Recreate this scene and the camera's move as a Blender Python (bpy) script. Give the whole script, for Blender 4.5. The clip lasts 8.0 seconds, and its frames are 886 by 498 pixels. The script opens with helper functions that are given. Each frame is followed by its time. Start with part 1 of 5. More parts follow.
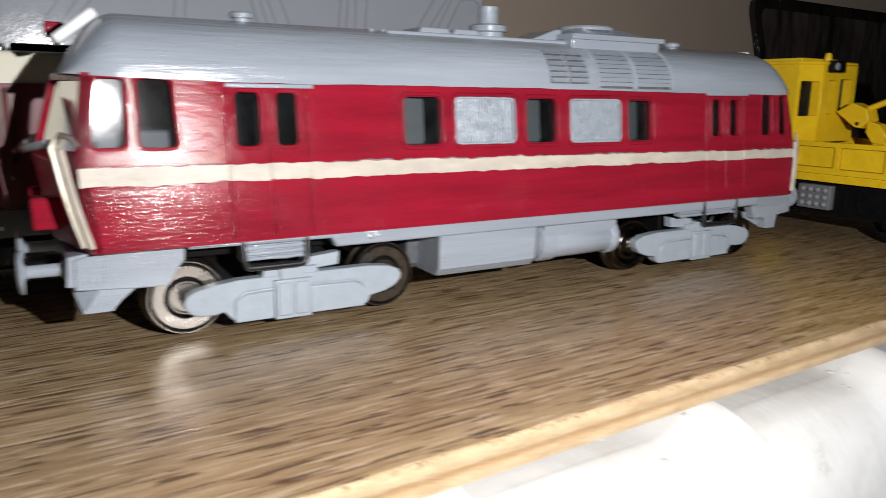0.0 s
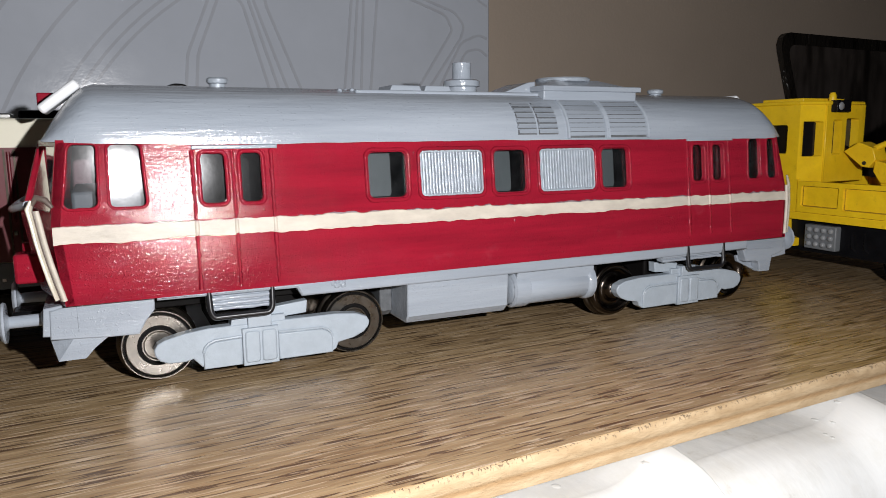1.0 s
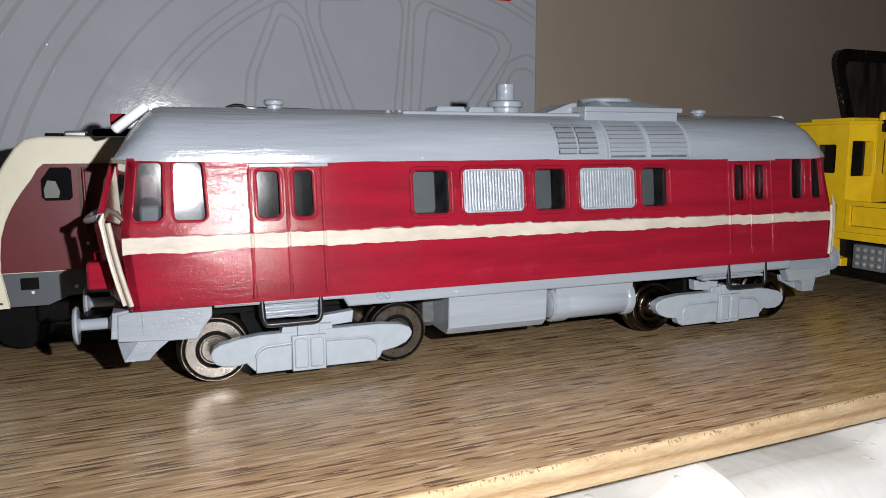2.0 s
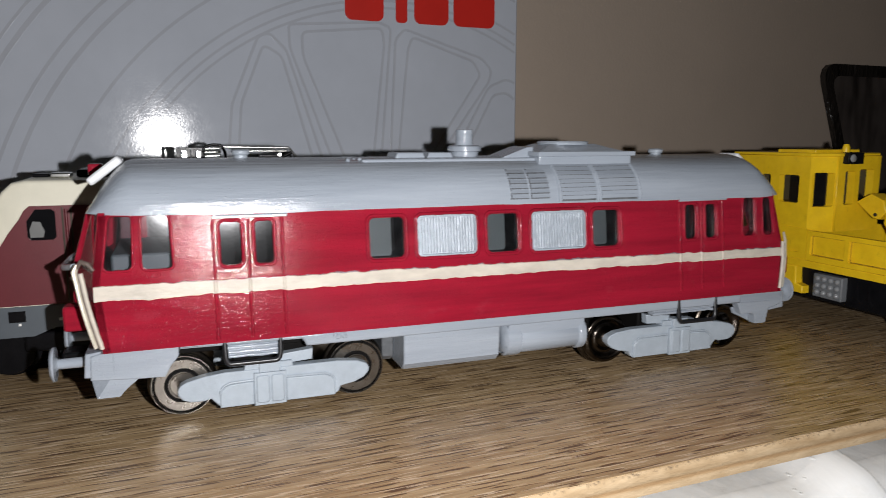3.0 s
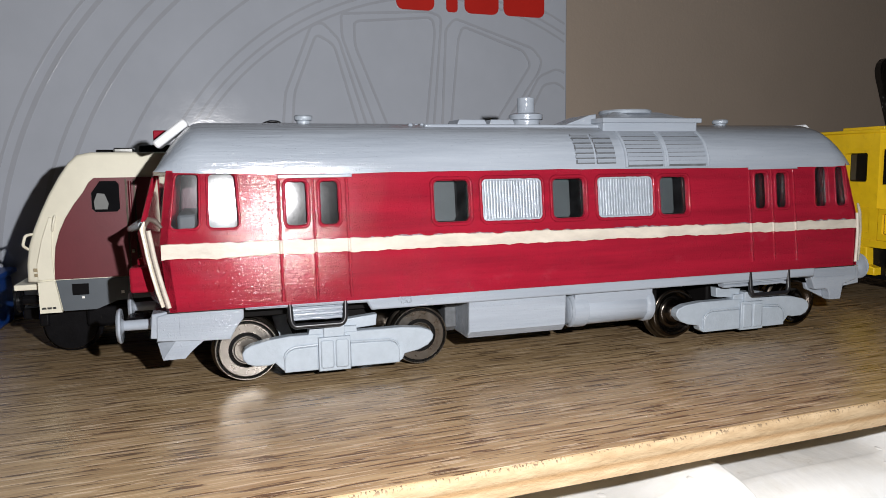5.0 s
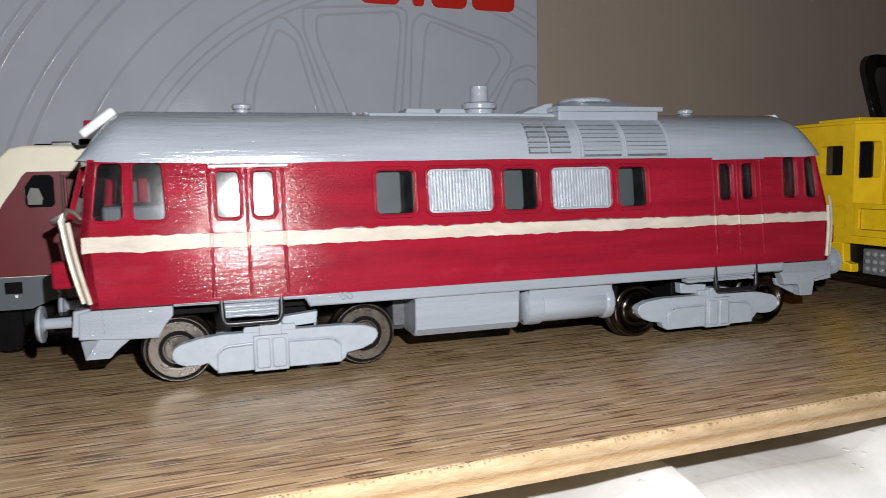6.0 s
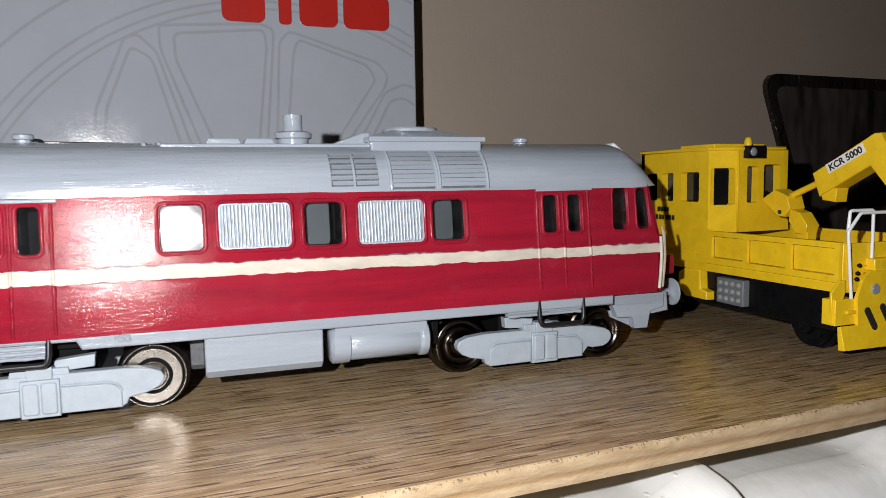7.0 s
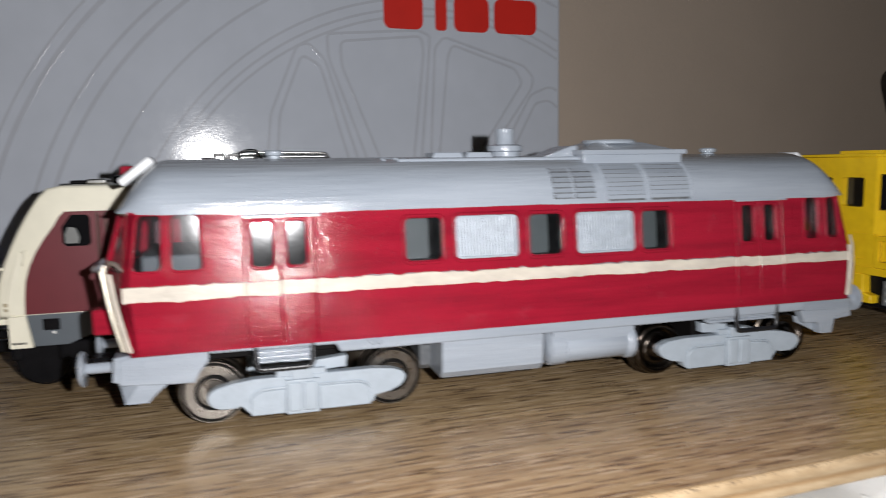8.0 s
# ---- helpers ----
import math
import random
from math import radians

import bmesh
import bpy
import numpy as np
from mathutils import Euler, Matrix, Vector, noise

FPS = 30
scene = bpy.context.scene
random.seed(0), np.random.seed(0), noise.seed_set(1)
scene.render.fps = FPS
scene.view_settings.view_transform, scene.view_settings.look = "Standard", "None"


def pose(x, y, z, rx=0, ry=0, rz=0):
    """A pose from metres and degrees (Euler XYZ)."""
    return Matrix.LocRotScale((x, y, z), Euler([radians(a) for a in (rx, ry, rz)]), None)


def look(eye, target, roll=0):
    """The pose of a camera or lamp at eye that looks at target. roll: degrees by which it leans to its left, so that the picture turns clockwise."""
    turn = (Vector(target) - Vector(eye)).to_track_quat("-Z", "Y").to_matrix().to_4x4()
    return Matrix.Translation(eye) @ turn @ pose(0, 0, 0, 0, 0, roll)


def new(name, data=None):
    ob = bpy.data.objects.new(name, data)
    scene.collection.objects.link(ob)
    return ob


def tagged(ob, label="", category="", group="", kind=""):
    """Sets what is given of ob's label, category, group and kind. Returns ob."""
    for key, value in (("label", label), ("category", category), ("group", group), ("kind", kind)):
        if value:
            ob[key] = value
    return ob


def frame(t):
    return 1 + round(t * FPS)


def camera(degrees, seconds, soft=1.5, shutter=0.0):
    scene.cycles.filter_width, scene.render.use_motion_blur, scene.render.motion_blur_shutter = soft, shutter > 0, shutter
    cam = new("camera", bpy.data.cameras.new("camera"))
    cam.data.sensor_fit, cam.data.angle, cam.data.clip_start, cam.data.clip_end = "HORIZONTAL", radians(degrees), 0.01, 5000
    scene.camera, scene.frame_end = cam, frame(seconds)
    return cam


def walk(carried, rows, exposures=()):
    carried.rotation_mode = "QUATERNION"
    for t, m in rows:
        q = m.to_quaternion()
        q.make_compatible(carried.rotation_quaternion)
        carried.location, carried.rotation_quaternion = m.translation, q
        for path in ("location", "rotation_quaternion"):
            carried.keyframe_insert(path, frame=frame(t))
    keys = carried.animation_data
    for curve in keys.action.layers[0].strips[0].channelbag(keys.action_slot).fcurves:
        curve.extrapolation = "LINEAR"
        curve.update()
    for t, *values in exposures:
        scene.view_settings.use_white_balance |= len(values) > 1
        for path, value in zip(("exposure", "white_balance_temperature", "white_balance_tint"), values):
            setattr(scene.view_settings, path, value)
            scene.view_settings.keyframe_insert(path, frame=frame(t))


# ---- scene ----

cam = camera(63.1, 8.0, 0.7, 0.34)
PATH = [
    (0, (-0.05344, -0.10278, 0.03631), (0.02017, 0.02411, 0.00505), 0.78),
    (0.1, (-0.04768, -0.10623, 0.03500), (0.02522, 0.02144, 0.00526), 0.01),
    (0.2, (-0.04567, -0.10891, 0.03394), (0.02624, 0.01975, 0.00609), -0.32),
    (0.3, (-0.04522, -0.11029, 0.03510), (0.02679, 0.01827, 0.00706), -0.18),
    (0.5, (-0.04282, -0.11376, 0.03641), (0.02686, 0.01643, 0.01004), -0.92),
    (1, (-0.04096, -0.11346, 0.03893), (0.02242, 0.02043, 0.01536), -0.55),
    (1.5, (-0.03948, -0.11155, 0.03899), (0.02012, 0.02412, 0.01577), -0.14),
    (1.7, (-0.04168, -0.11505, 0.03830), (0.01494, 0.02235, 0.01794), -0.47),
    (2.8, (-0.03864, -0.12369, 0.05021), (0.01300, 0.01512, 0.02644), 0.21),
    (3, (-0.03327, -0.12928, 0.05137), (0.01769, 0.00988, 0.02820), 0.01),
    (3.2, (-0.02964, -0.13264, 0.05290), (0.02096, 0.00667, 0.02982), -0.42),
    (3.5, (-0.02888, -0.13500, 0.05295), (0.02001, 0.00490, 0.02975), -0.56),
    (4, (-0.03165, -0.13194, 0.05031), (0.01639, 0.00824, 0.02707), -0.54),
    (4.5, (-0.03444, -0.13078, 0.04624), (0.01175, 0.01035, 0.02509), -0.63),
    (4.7, (-0.03880, -0.12880, 0.04055), (0.00620, 0.01311, 0.02214), -0.89),
    (5.8, (-0.03408, -0.12268, 0.03699), (0.01081, 0.01953, 0.02080), -0.71),
    (6, (-0.02718, -0.12325, 0.03523), (0.01752, 0.01909, 0.01971), -1.17),
    (6.2, (-0.02437, -0.12334, 0.03608), (0.01997, 0.01911, 0.02050), -0.72),
    (6.3, (-0.01997, -0.12423, 0.03897), (0.02418, 0.01789, 0.02015), -0.08),
    (6.5, (-0.00926, -0.12685, 0.03774), (0.03738, 0.01491, 0.02268), -0.71),
    (6.6, (-0.00478, -0.12517, 0.04004), (0.04519, 0.01528, 0.02333), -0.51),
    (6.8, (0.00395, -0.12660, 0.03949), (0.05476, 0.01368, 0.02405), -0.61),
    (7, (0.00459, -0.12788, 0.03973), (0.05462, 0.01280, 0.02531), -0.94),
    (7.2, (0.00019, -0.13138, 0.03875), (0.04716, 0.01053, 0.02628), -1.47),
    (7.3, (-0.00254, -0.13141, 0.03940), (0.04279, 0.01101, 0.02667), -1.44),
    (7.5, (-0.00856, -0.13090, 0.04230), (0.03566, 0.01176, 0.02846), -1.19),
    (7.7, (-0.01440, -0.12890, 0.04029), (0.02980, 0.01385, 0.02732), -0.98),
    (7.8, (-0.01677, -0.13012, 0.04115), (0.02514, 0.01321, 0.02693), -0.78),
    (7.9, (-0.02319, -0.12711, 0.04188), (0.01955, 0.01592, 0.02712), -0.95),
    (8, (-0.03026, -0.12409, 0.04596), (0.01204, 0.01872, 0.02817), -0.83),
]
walk(cam, [(t, look(eye, target, roll)) for t, eye, target, roll in PATH],
     [(0, -0.35), (1.7, -0.32), (2.8, -0.4), (3.1, -0.38), (3.6, -0.26), (4.7, -0.18), (5.8, -0.3), (6.2, -0.3), (7, -0.1), (7.5, -0.22), (8, -0.2)])

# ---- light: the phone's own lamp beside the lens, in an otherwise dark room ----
world = bpy.data.worlds.new("dark_room")
world.use_nodes = True
world.node_tree.nodes["Background"].inputs["Color"].default_value = (0.9, 0.75, 0.6, 1)
world.node_tree.nodes["Background"].inputs["Strength"].default_value = 0.003
scene.world = world
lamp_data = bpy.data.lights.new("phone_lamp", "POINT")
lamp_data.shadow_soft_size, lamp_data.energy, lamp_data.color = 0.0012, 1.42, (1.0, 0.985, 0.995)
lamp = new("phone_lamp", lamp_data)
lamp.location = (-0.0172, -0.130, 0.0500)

# ---- small tools; lengths below are in centimetres ----
CM = 0.01
PLACED = {}
YAW = math.atan(0.053)
TURN = Matrix.Rotation(YAW, 4, "Z")


def thing(name, at, label, category, group="", kind=""):
    ob = new(name)
    ob.empty_display_size = 0.005
    ob.location = Vector(at) * CM
    PLACED[ob] = Matrix.Translation(Vector(at) * CM)
    return tagged(ob, label, category, group, kind)


def mesh_from(bm, name, material, smooth=40):
    bmesh.ops.recalc_face_normals(bm, faces=bm.faces)
    bmesh.ops.scale(bm, vec=(CM, CM, CM), verts=bm.verts)
    limit = radians(50 if smooth == 40 else smooth)
    for e in bm.edges:
        e.smooth = e.calc_face_angle(0) < limit
    if smooth not in (0, 40):
        for f in bm.faces:
            f.smooth = True
    me = bpy.data.meshes.new(name)
    bm.to_mesh(me)
    bm.free()
    me.materials.append(material)
    return me


def part(name, bm, material, parent=None, label="", smooth=40):
    ob = new(name, mesh_from(bm, name, material, smooth))
    PLACED[ob] = Matrix.Identity(4)
    if parent:
        ob.parent = parent
        ob.matrix_parent_inverse = PLACED[parent].inverted()
    if label:
        ob["label"] = label
    return ob


def round_off(bm, edges, faces, bevel):
    """Bevels edges; only the new rounded strips are shaded smooth."""
    for f in faces:
        f.normal_update()
    flats = [f.normal.copy() for f in faces]
    for f in bmesh.ops.bevel(bm, geom=edges, offset=bevel, segments=2, affect="EDGES", profile=0.5)["faces"]:
        f.normal_update()
        f.smooth = all(abs(f.normal.dot(n)) < 0.999 for n in flats)


def box(x0, x1, y0, y1, z0, z1, bevel=0.0, bm=None, turn=None):
    bm = bm or bmesh.new()
    made = bmesh.ops.create_cube(bm, size=1)["verts"]
    m = Matrix.Translation(((x0 + x1) / 2, (y0 + y1) / 2, (z0 + z1) / 2)) @ Matrix.Diagonal((x1 - x0, y1 - y0, z1 - z0, 1))
    bmesh.ops.transform(bm, matrix=(turn or Matrix.Identity(4)) @ m, verts=made)
    if bevel:
        round_off(bm, list({e for v in made for e in v.link_edges}), list({f for v in made for f in v.link_faces}), bevel)
    return bm


AXIS = {"x": lambda u, v, d: (d, u, v), "y": lambda u, v, d: (u, d, v), "z": lambda u, v, d: (u, v, d)}


def prism(points, axis, d0, d1, bevel=0.0, bm=None, place=None):
    """A polygon, given by its two other coordinates, drawn out along an axis."""
    bm = bm or bmesh.new()
    place = place or AXIS[axis]
    low = [bm.verts.new(place(u, v, d0)) for u, v in points]
    high = [bm.verts.new(place(u, v, d1)) for u, v in points]
    n = len(points)
    faces = [bm.faces.new(low), bm.faces.new(high[::-1])]
    faces += [bm.faces.new((low[i], high[i], high[(i + 1) % n], low[(i + 1) % n])) for i in range(n)]
    if bevel:
        bmesh.ops.recalc_face_normals(bm, faces=faces)
        round_off(bm, list({e for f in faces[:2] for e in f.edges}), faces, bevel)
    return bm


def rounded(x0, x1, z0, z1, r, n=4):
    pts = []
    for cx, cz, a0 in ((x1 - r, z1 - r, 0), (x0 + r, z1 - r, 90), (x0 + r, z0 + r, 180), (x1 - r, z0 + r, 270)):
        for i in range(n + 1):
            a = radians(a0 + 90 * i / n)
            pts.append((cx + r * math.cos(a), cz + r * math.sin(a)))
    return pts


def plate(outer, holes, place, thick, bm=None):
    """A flat sheet with holes right through it; place(u, v, d) lays it out, d from 0 to thick."""
    bm = bm or bmesh.new()
    rims, edges = [], []
    for loop in [outer, *holes]:
        vs = [bm.verts.new((u, v, 0)) for u, v in loop]
        rims.append(vs)
        edges += [bm.edges.new((vs[i], vs[(i + 1) % len(vs)])) for i in range(len(vs))]
    bmesh.ops.triangle_fill(bm, use_beauty=True, use_dissolve=False, edges=edges)
    front = {v for vs in rims for v in vs}
    faces = [f for f in bm.faces if all(v in front for v in f.verts)]
    twin = {v: bm.verts.new((v.co.x, v.co.y, thick)) for v in front}
    for f in faces:
        bm.faces.new([twin[v] for v in reversed(f.verts)])
    for vs in rims:
        for i in range(len(vs)):
            a, b = vs[i], vs[(i + 1) % len(vs)]
            bm.faces.new((a, b, twin[b], twin[a]))
    for v in [*front, *twin.values()]:
        v.co = place(*v.co)
    return bm


def lathe(profile, centre, axis, seg=32, bm=None):
    """A turned piece: profile of (radius, distance along the axis)."""
    bm = bm or bmesh.new()
    rings = []
    for r, d in profile:
        ring = []
        for i in range(seg if r > 1e-6 else 1):
            a = 2 * math.pi * i / seg
            ring.append(bm.verts.new(Vector(centre) + Vector(AXIS[axis](r * math.cos(a), r * math.sin(a), d))))
        rings.append(ring)
    for p, q in zip(rings, rings[1:]):
        for i in range(seg):
            j = (i + 1) % seg
            loop = [p[i % len(p)], p[j % len(p)], q[j % len(q)], q[i % len(q)]]
            loop = list(dict.fromkeys(loop))
            if len(loop) > 2:
                bm.faces.new(loop).smooth = True
    return bm


def tube(points, r, seg=10, bm=None, flat=1.0, swell=None):
    """A rod bent along points; flat squeezes its section."""
    bm = bm or bmesh.new()
    pts = [Vector(p) for p in points]
    rings = []
    side = None
    for i, p in enumerate(pts):
        ahead = (pts[min(i + 1, len(pts) - 1)] - pts[max(i - 1, 0)]).normalized()
        side = ahead.orthogonal().normalized() if side is None else (side - ahead * side.dot(ahead)).normalized()
        up = ahead.cross(side)
        rings.append([bm.verts.new(p + r * (swell[i] if swell else 1) * (math.cos(2 * math.pi * k / seg) * side + flat * math.sin(2 * math.pi * k / seg) * up)) for k in range(seg)])
    for a, b in zip(rings, rings[1:]):
        for k in range(seg):
            bm.faces.new((a[k], a[(k + 1) % seg], b[(k + 1) % seg], b[k])).smooth = True
    bm.faces.new(rings[0][::-1])
    bm.faces.new(rings[-1])
    return bm


def bend(points, r, n=4):
    """Rounds the corners of a polyline."""
    pts = [Vector(p) for p in points]
    out = [pts[0]]
    for a, b, c in zip(pts, pts[1:], pts[2:]):
        p, q = b + (a - b).normalized() * r, b + (c - b).normalized() * r
        out += [(1 - s) ** 2 * p + 2 * s * (1 - s) * b + s * s * q for s in [i / n for i in range(n + 1)]]
    return out + [pts[-1]]


def ring_plate(x0, x1, z0, z1, r, width, place, thick):
    """A rounded frame round an opening."""
    return plate(rounded(x0 - width, x1 + width, z0 - width, z1 + width, r + width * 0.8), [rounded(x0, x1, z0, z1, r)], place, thick)


# ---- materials ----
class Paint:
    def __init__(self, name, base, rough=0.5, metal=0.0, coat=0.0):
        self.m = bpy.data.materials.new(name)
        self.m.use_nodes = True
        self.t = self.m.node_tree
        self.b = self.t.nodes["Principled BSDF"]
        self.b.inputs["Base Color"].default_value = (*base, 1)
        self.b.inputs["Roughness"].default_value = rough
        self.b.inputs["Metallic"].default_value = metal
        self.b.inputs["Coat Weight"].default_value = coat
        self.base, self.rough = base, rough
        self.where = self.t.nodes.new("ShaderNodeTexCoord").outputs["Object"]
        self.height = None

    def node(self, kind, **values):
        n = self.t.nodes.new(kind)
        for k, v in values.items():
            n.inputs[k].default_value = v
        return n

    def link(self, a, b):
        self.t.links.new(a, b)

    def noise(self, scale, detail=4.0, rough=0.55, stretch=(1, 1, 1), turn=0.0):
        n = self.node("ShaderNodeTexNoise", Scale=scale, Detail=detail, Roughness=rough)
        m = self.node("ShaderNodeMapping", Scale=stretch)
        if turn:
            r = self.node("ShaderNodeMapping", Rotation=(0, 0, turn))
            self.link(self.where, r.inputs["Vector"])
            self.link(r.outputs[0], m.inputs["Vector"])
        else:
            self.link(self.where, m.inputs["Vector"])
        self.link(m.outputs[0], n.inputs["Vector"])
        return n.outputs["Fac"]

    def ramp(self, fac, stops):
        r = self.t.nodes.new("ShaderNodeValToRGB")
        while len(r.color_ramp.elements) < len(stops):
            r.color_ramp.elements.new(0.5)
        for e, (p, c) in zip(r.color_ramp.elements, stops):
            e.position, e.color = p, (*c, 1) if len(c) == 3 else c
        self.link(fac, r.inputs["Fac"])
        return r.outputs["Color"]

    def mix(self, fac, a, b, mode="MIX"):
        n = self.t.nodes.new("ShaderNodeMix")
        n.data_type, n.blend_type = "RGBA", mode
        for s, v in ((n.inputs[0], fac), (n.inputs[6], a), (n.inputs[7], b)):
            if isinstance(v, (int, float)):
                s.default_value = v
            elif isinstance(v, tuple):
                s.default_value = (*v, 1)
            else:
                self.link(v, s)
        return n.outputs[2]

    def colour(self, c):
        self.link(c, self.b.inputs["Base Color"])
        return self

    def vary(self, scale, amount, detail=5.0, stretch=(1, 1, 1)):
        """Lighter and darker patches round the base colour."""
        lo, hi = tuple(c * (1 - amount) for c in self.base), tuple(min(1, c * (1 + amount)) for c in self.base)
        return self.colour(self.ramp(self.noise(scale, detail, 0.6, stretch), [(0.3, lo), (0.7, hi)]))

    def shine(self, scale, lo, hi, stretch=(1, 1, 1)):
        r = self.ramp(self.noise(scale, 4, 0.6, stretch), [(0.3, (lo,) * 3), (0.7, (hi,) * 3)])
        self.link(r, self.b.inputs["Roughness"])
        return self

    def bump(self, fac, depth):
        """Adds relief of that depth in metres."""
        n = self.node("ShaderNodeBump", Strength=1.0, Distance=depth)
        self.link(fac, n.inputs["Height"])
        if self.height:
            self.link(self.height, n.inputs["Normal"])
        self.height = n.outputs[0]
        self.link(self.height, self.b.inputs["Normal"])
        return self


def flat(name, base, rough, metal=0.0, scale=300, amount=0.12, relief=0.0, fine=2500):
    p = Paint(name, base, rough, metal).vary(scale, amount)
    if relief:
        p.bump(p.noise(fine, 3), relief)
    return p


red_p = Paint("red_brushed_paint", (0.237, 0.0105, 0.0265), 0.2)
strokes = red_p.ramp(red_p.noise(500, 7, 0.6, (0.08, 1, 1)), [(0.3, (0.215, 0.0085, 0.021)), (0.7, (0.315, 0.0115, 0.029))])
abrasion = red_p.ramp(red_p.noise(150, 6, 0.62, (0.6, 1, 1)), [(0.62, (0, 0, 0)), (0.7, (0.3, 0.3, 0.3))])
red_p.colour(red_p.mix(abrasion, strokes, (0.30, 0.04, 0.06)))
red_p.shine(420, 0.075, 0.12, (0.4, 1, 1))
red_p.bump(red_p.noise(2000, 3, 0.6, (0.14, 1, 1)), 0.00003)
red_p.bump(red_p.noise(4300, 2, 0.5, (0.85, 1, 1)), 0.000027)
nibs = red_p.ramp(red_p.noise(3600, 1), [(0.58, (0, 0, 0)), (0.7, (1, 1, 1))])
red_p.bump(nibs, 0.00004)
red_p.b.inputs["Specular IOR Level"].default_value = 0.19
red = red_p.m

def grey_paint(name, worn):
    """Brushed grey; on the roof the top is rubbed dark in streaks along its length."""
    p = Paint(name, (0.31, 0.335, 0.37), 0.38).shine(600, 0.09, 0.17)
    streaks = p.noise(1300, 6, 0.7, (0.035, 1, 1))
    soft = p.ramp(p.noise(340, 7, 0.6, (0.08, 1, 1)), [(0.3, (0.277, 0.313, 0.36)), (0.7, (0.36, 0.40, 0.452))])
    if worn:
        scuffed = p.ramp(streaks, [(0.36, (0.085, 0.09, 0.095)), (0.5, (0.2, 0.212, 0.225)), (0.66, (0.34, 0.365, 0.4))])
        up_z = p.node("ShaderNodeSeparateXYZ")
        p.link(p.where, up_z.inputs[0])
        worn_top = p.node("ShaderNodeMapRange", **{"From Min": 0.0446, "From Max": 0.0466, "To Max": 0.75})
        p.link(up_z.outputs[2], worn_top.inputs["Value"])
        soft = p.mix(worn_top.outputs[0], soft, scuffed)
    p.colour(soft)
    p.bump(streaks, 0.00005)
    p.bump(p.noise(1000, 4, 0.6, (0.08, 1, 1)), 0.00012)
    p.bump(p.noise(1400, 2), 0.00004)
    p.bump(p.ramp(p.noise(2000, 1), [(0.66, (0, 0, 0)), (0.76, (1, 1, 1))]), 0.00003)
    return p.m


grey, roof_grey = grey_paint("grey_brushed_paint", False), grey_paint("grey_roof_paint", True)
bogie_p = Paint("pale_blue_grey_paint", (0.35, 0.40, 0.45), 0.42)
bogie_p.vary(350, 0.08).bump(bogie_p.noise(1500, 3), 0.00006)
bogie_grey = bogie_p.m
louvre_p = Paint("silver_grey_paint", (0.36, 0.405, 0.455), 0.3, 0.1)
louvre_p.vary(700, 0.12).bump(louvre_p.noise(2600, 2), 0.00014)
louvre_grey = louvre_p.m
cream_p = Paint("cream_hand_paint", (0.56, 0.51, 0.435), 0.42)
cream_p.vary(420, 0.16, 6, (0.4, 1, 1)).bump(cream_p.noise(1200, 4, 0.6, (0.3, 1, 1)), 0.00008)
cream_p.b.inputs["Specular IOR Level"].default_value = 0.25
cream = cream_p.m
mauve_grey = flat("mauve_grey_line_paint", (0.20, 0.145, 0.17), 0.5, 0, 600, 0.3).m
ivory = flat("ivory_gloss", (0.66, 0.61, 0.50), 0.22, 0.25, 500, 0.15, 0.00005).m
tan_metal = flat("tan_brass_paint", (0.36, 0.30, 0.19), 0.32, 0.3, 500, 0.2, 0.00006).m
moulding_brown = flat("grey_brown_paint", (0.13, 0.10, 0.085), 0.4, 0.0, 500, 0.25, 0.00008).m
white_plastic = flat("white_plastic", (0.78, 0.80, 0.82), 0.35, 0, 300, 0.05, 0.00003).m
black_wire = flat("black_wire", (0.012, 0.012, 0.014), 0.32, 0, 400, 0.2).m
black_plastic = flat("black_plastic", (0.006, 0.006, 0.007), 0.27, 0, 300, 0.25, 0.00004, 1500).m
steel_p = Paint("nickel_wheel_steel", (0.21, 0.193, 0.172), 0.4, 1.0)
steel_p.vary(500, 0.1).shine(900, 0.25, 0.36)
steel_p.bump(steel_p.noise(1800, 3), 0.000015)
steel = steel_p.m
dark_steel = flat("dark_brown_steel", (0.09, 0.076, 0.062), 0.3, 1.0, 500, 0.25).m
darker_steel = flat("darker_glossy_steel", (0.085, 0.072, 0.062), 0.22, 1.0, 500, 0.25, 0.00003, 1500).m
silver = flat("bright_metal", (0.62, 0.62, 0.60), 0.25, 1.0, 500, 0.2).m
# dark grey that puts shade into vent gaps and the equipment box end
shade_grey = flat("dark_shade_grey", (0.115, 0.122, 0.13), 0.55, 0, 600, 0.3).m
inside = flat("dark_inner_plastic", (0.006, 0.0055, 0.0055), 0.6, 0, 200, 0.2).m
olive_grey = flat("slate_grey_card", (0.066, 0.077, 0.078), 0.55, 0, 200, 0.08).m
desk_grey = flat("dull_grey_inner_plastic", (0.085, 0.095, 0.105), 0.6, 0, 200, 0.15).m
seat_grey = flat("grey_inner_plastic", (0.16, 0.165, 0.16), 0.5, 0, 200, 0.1).m

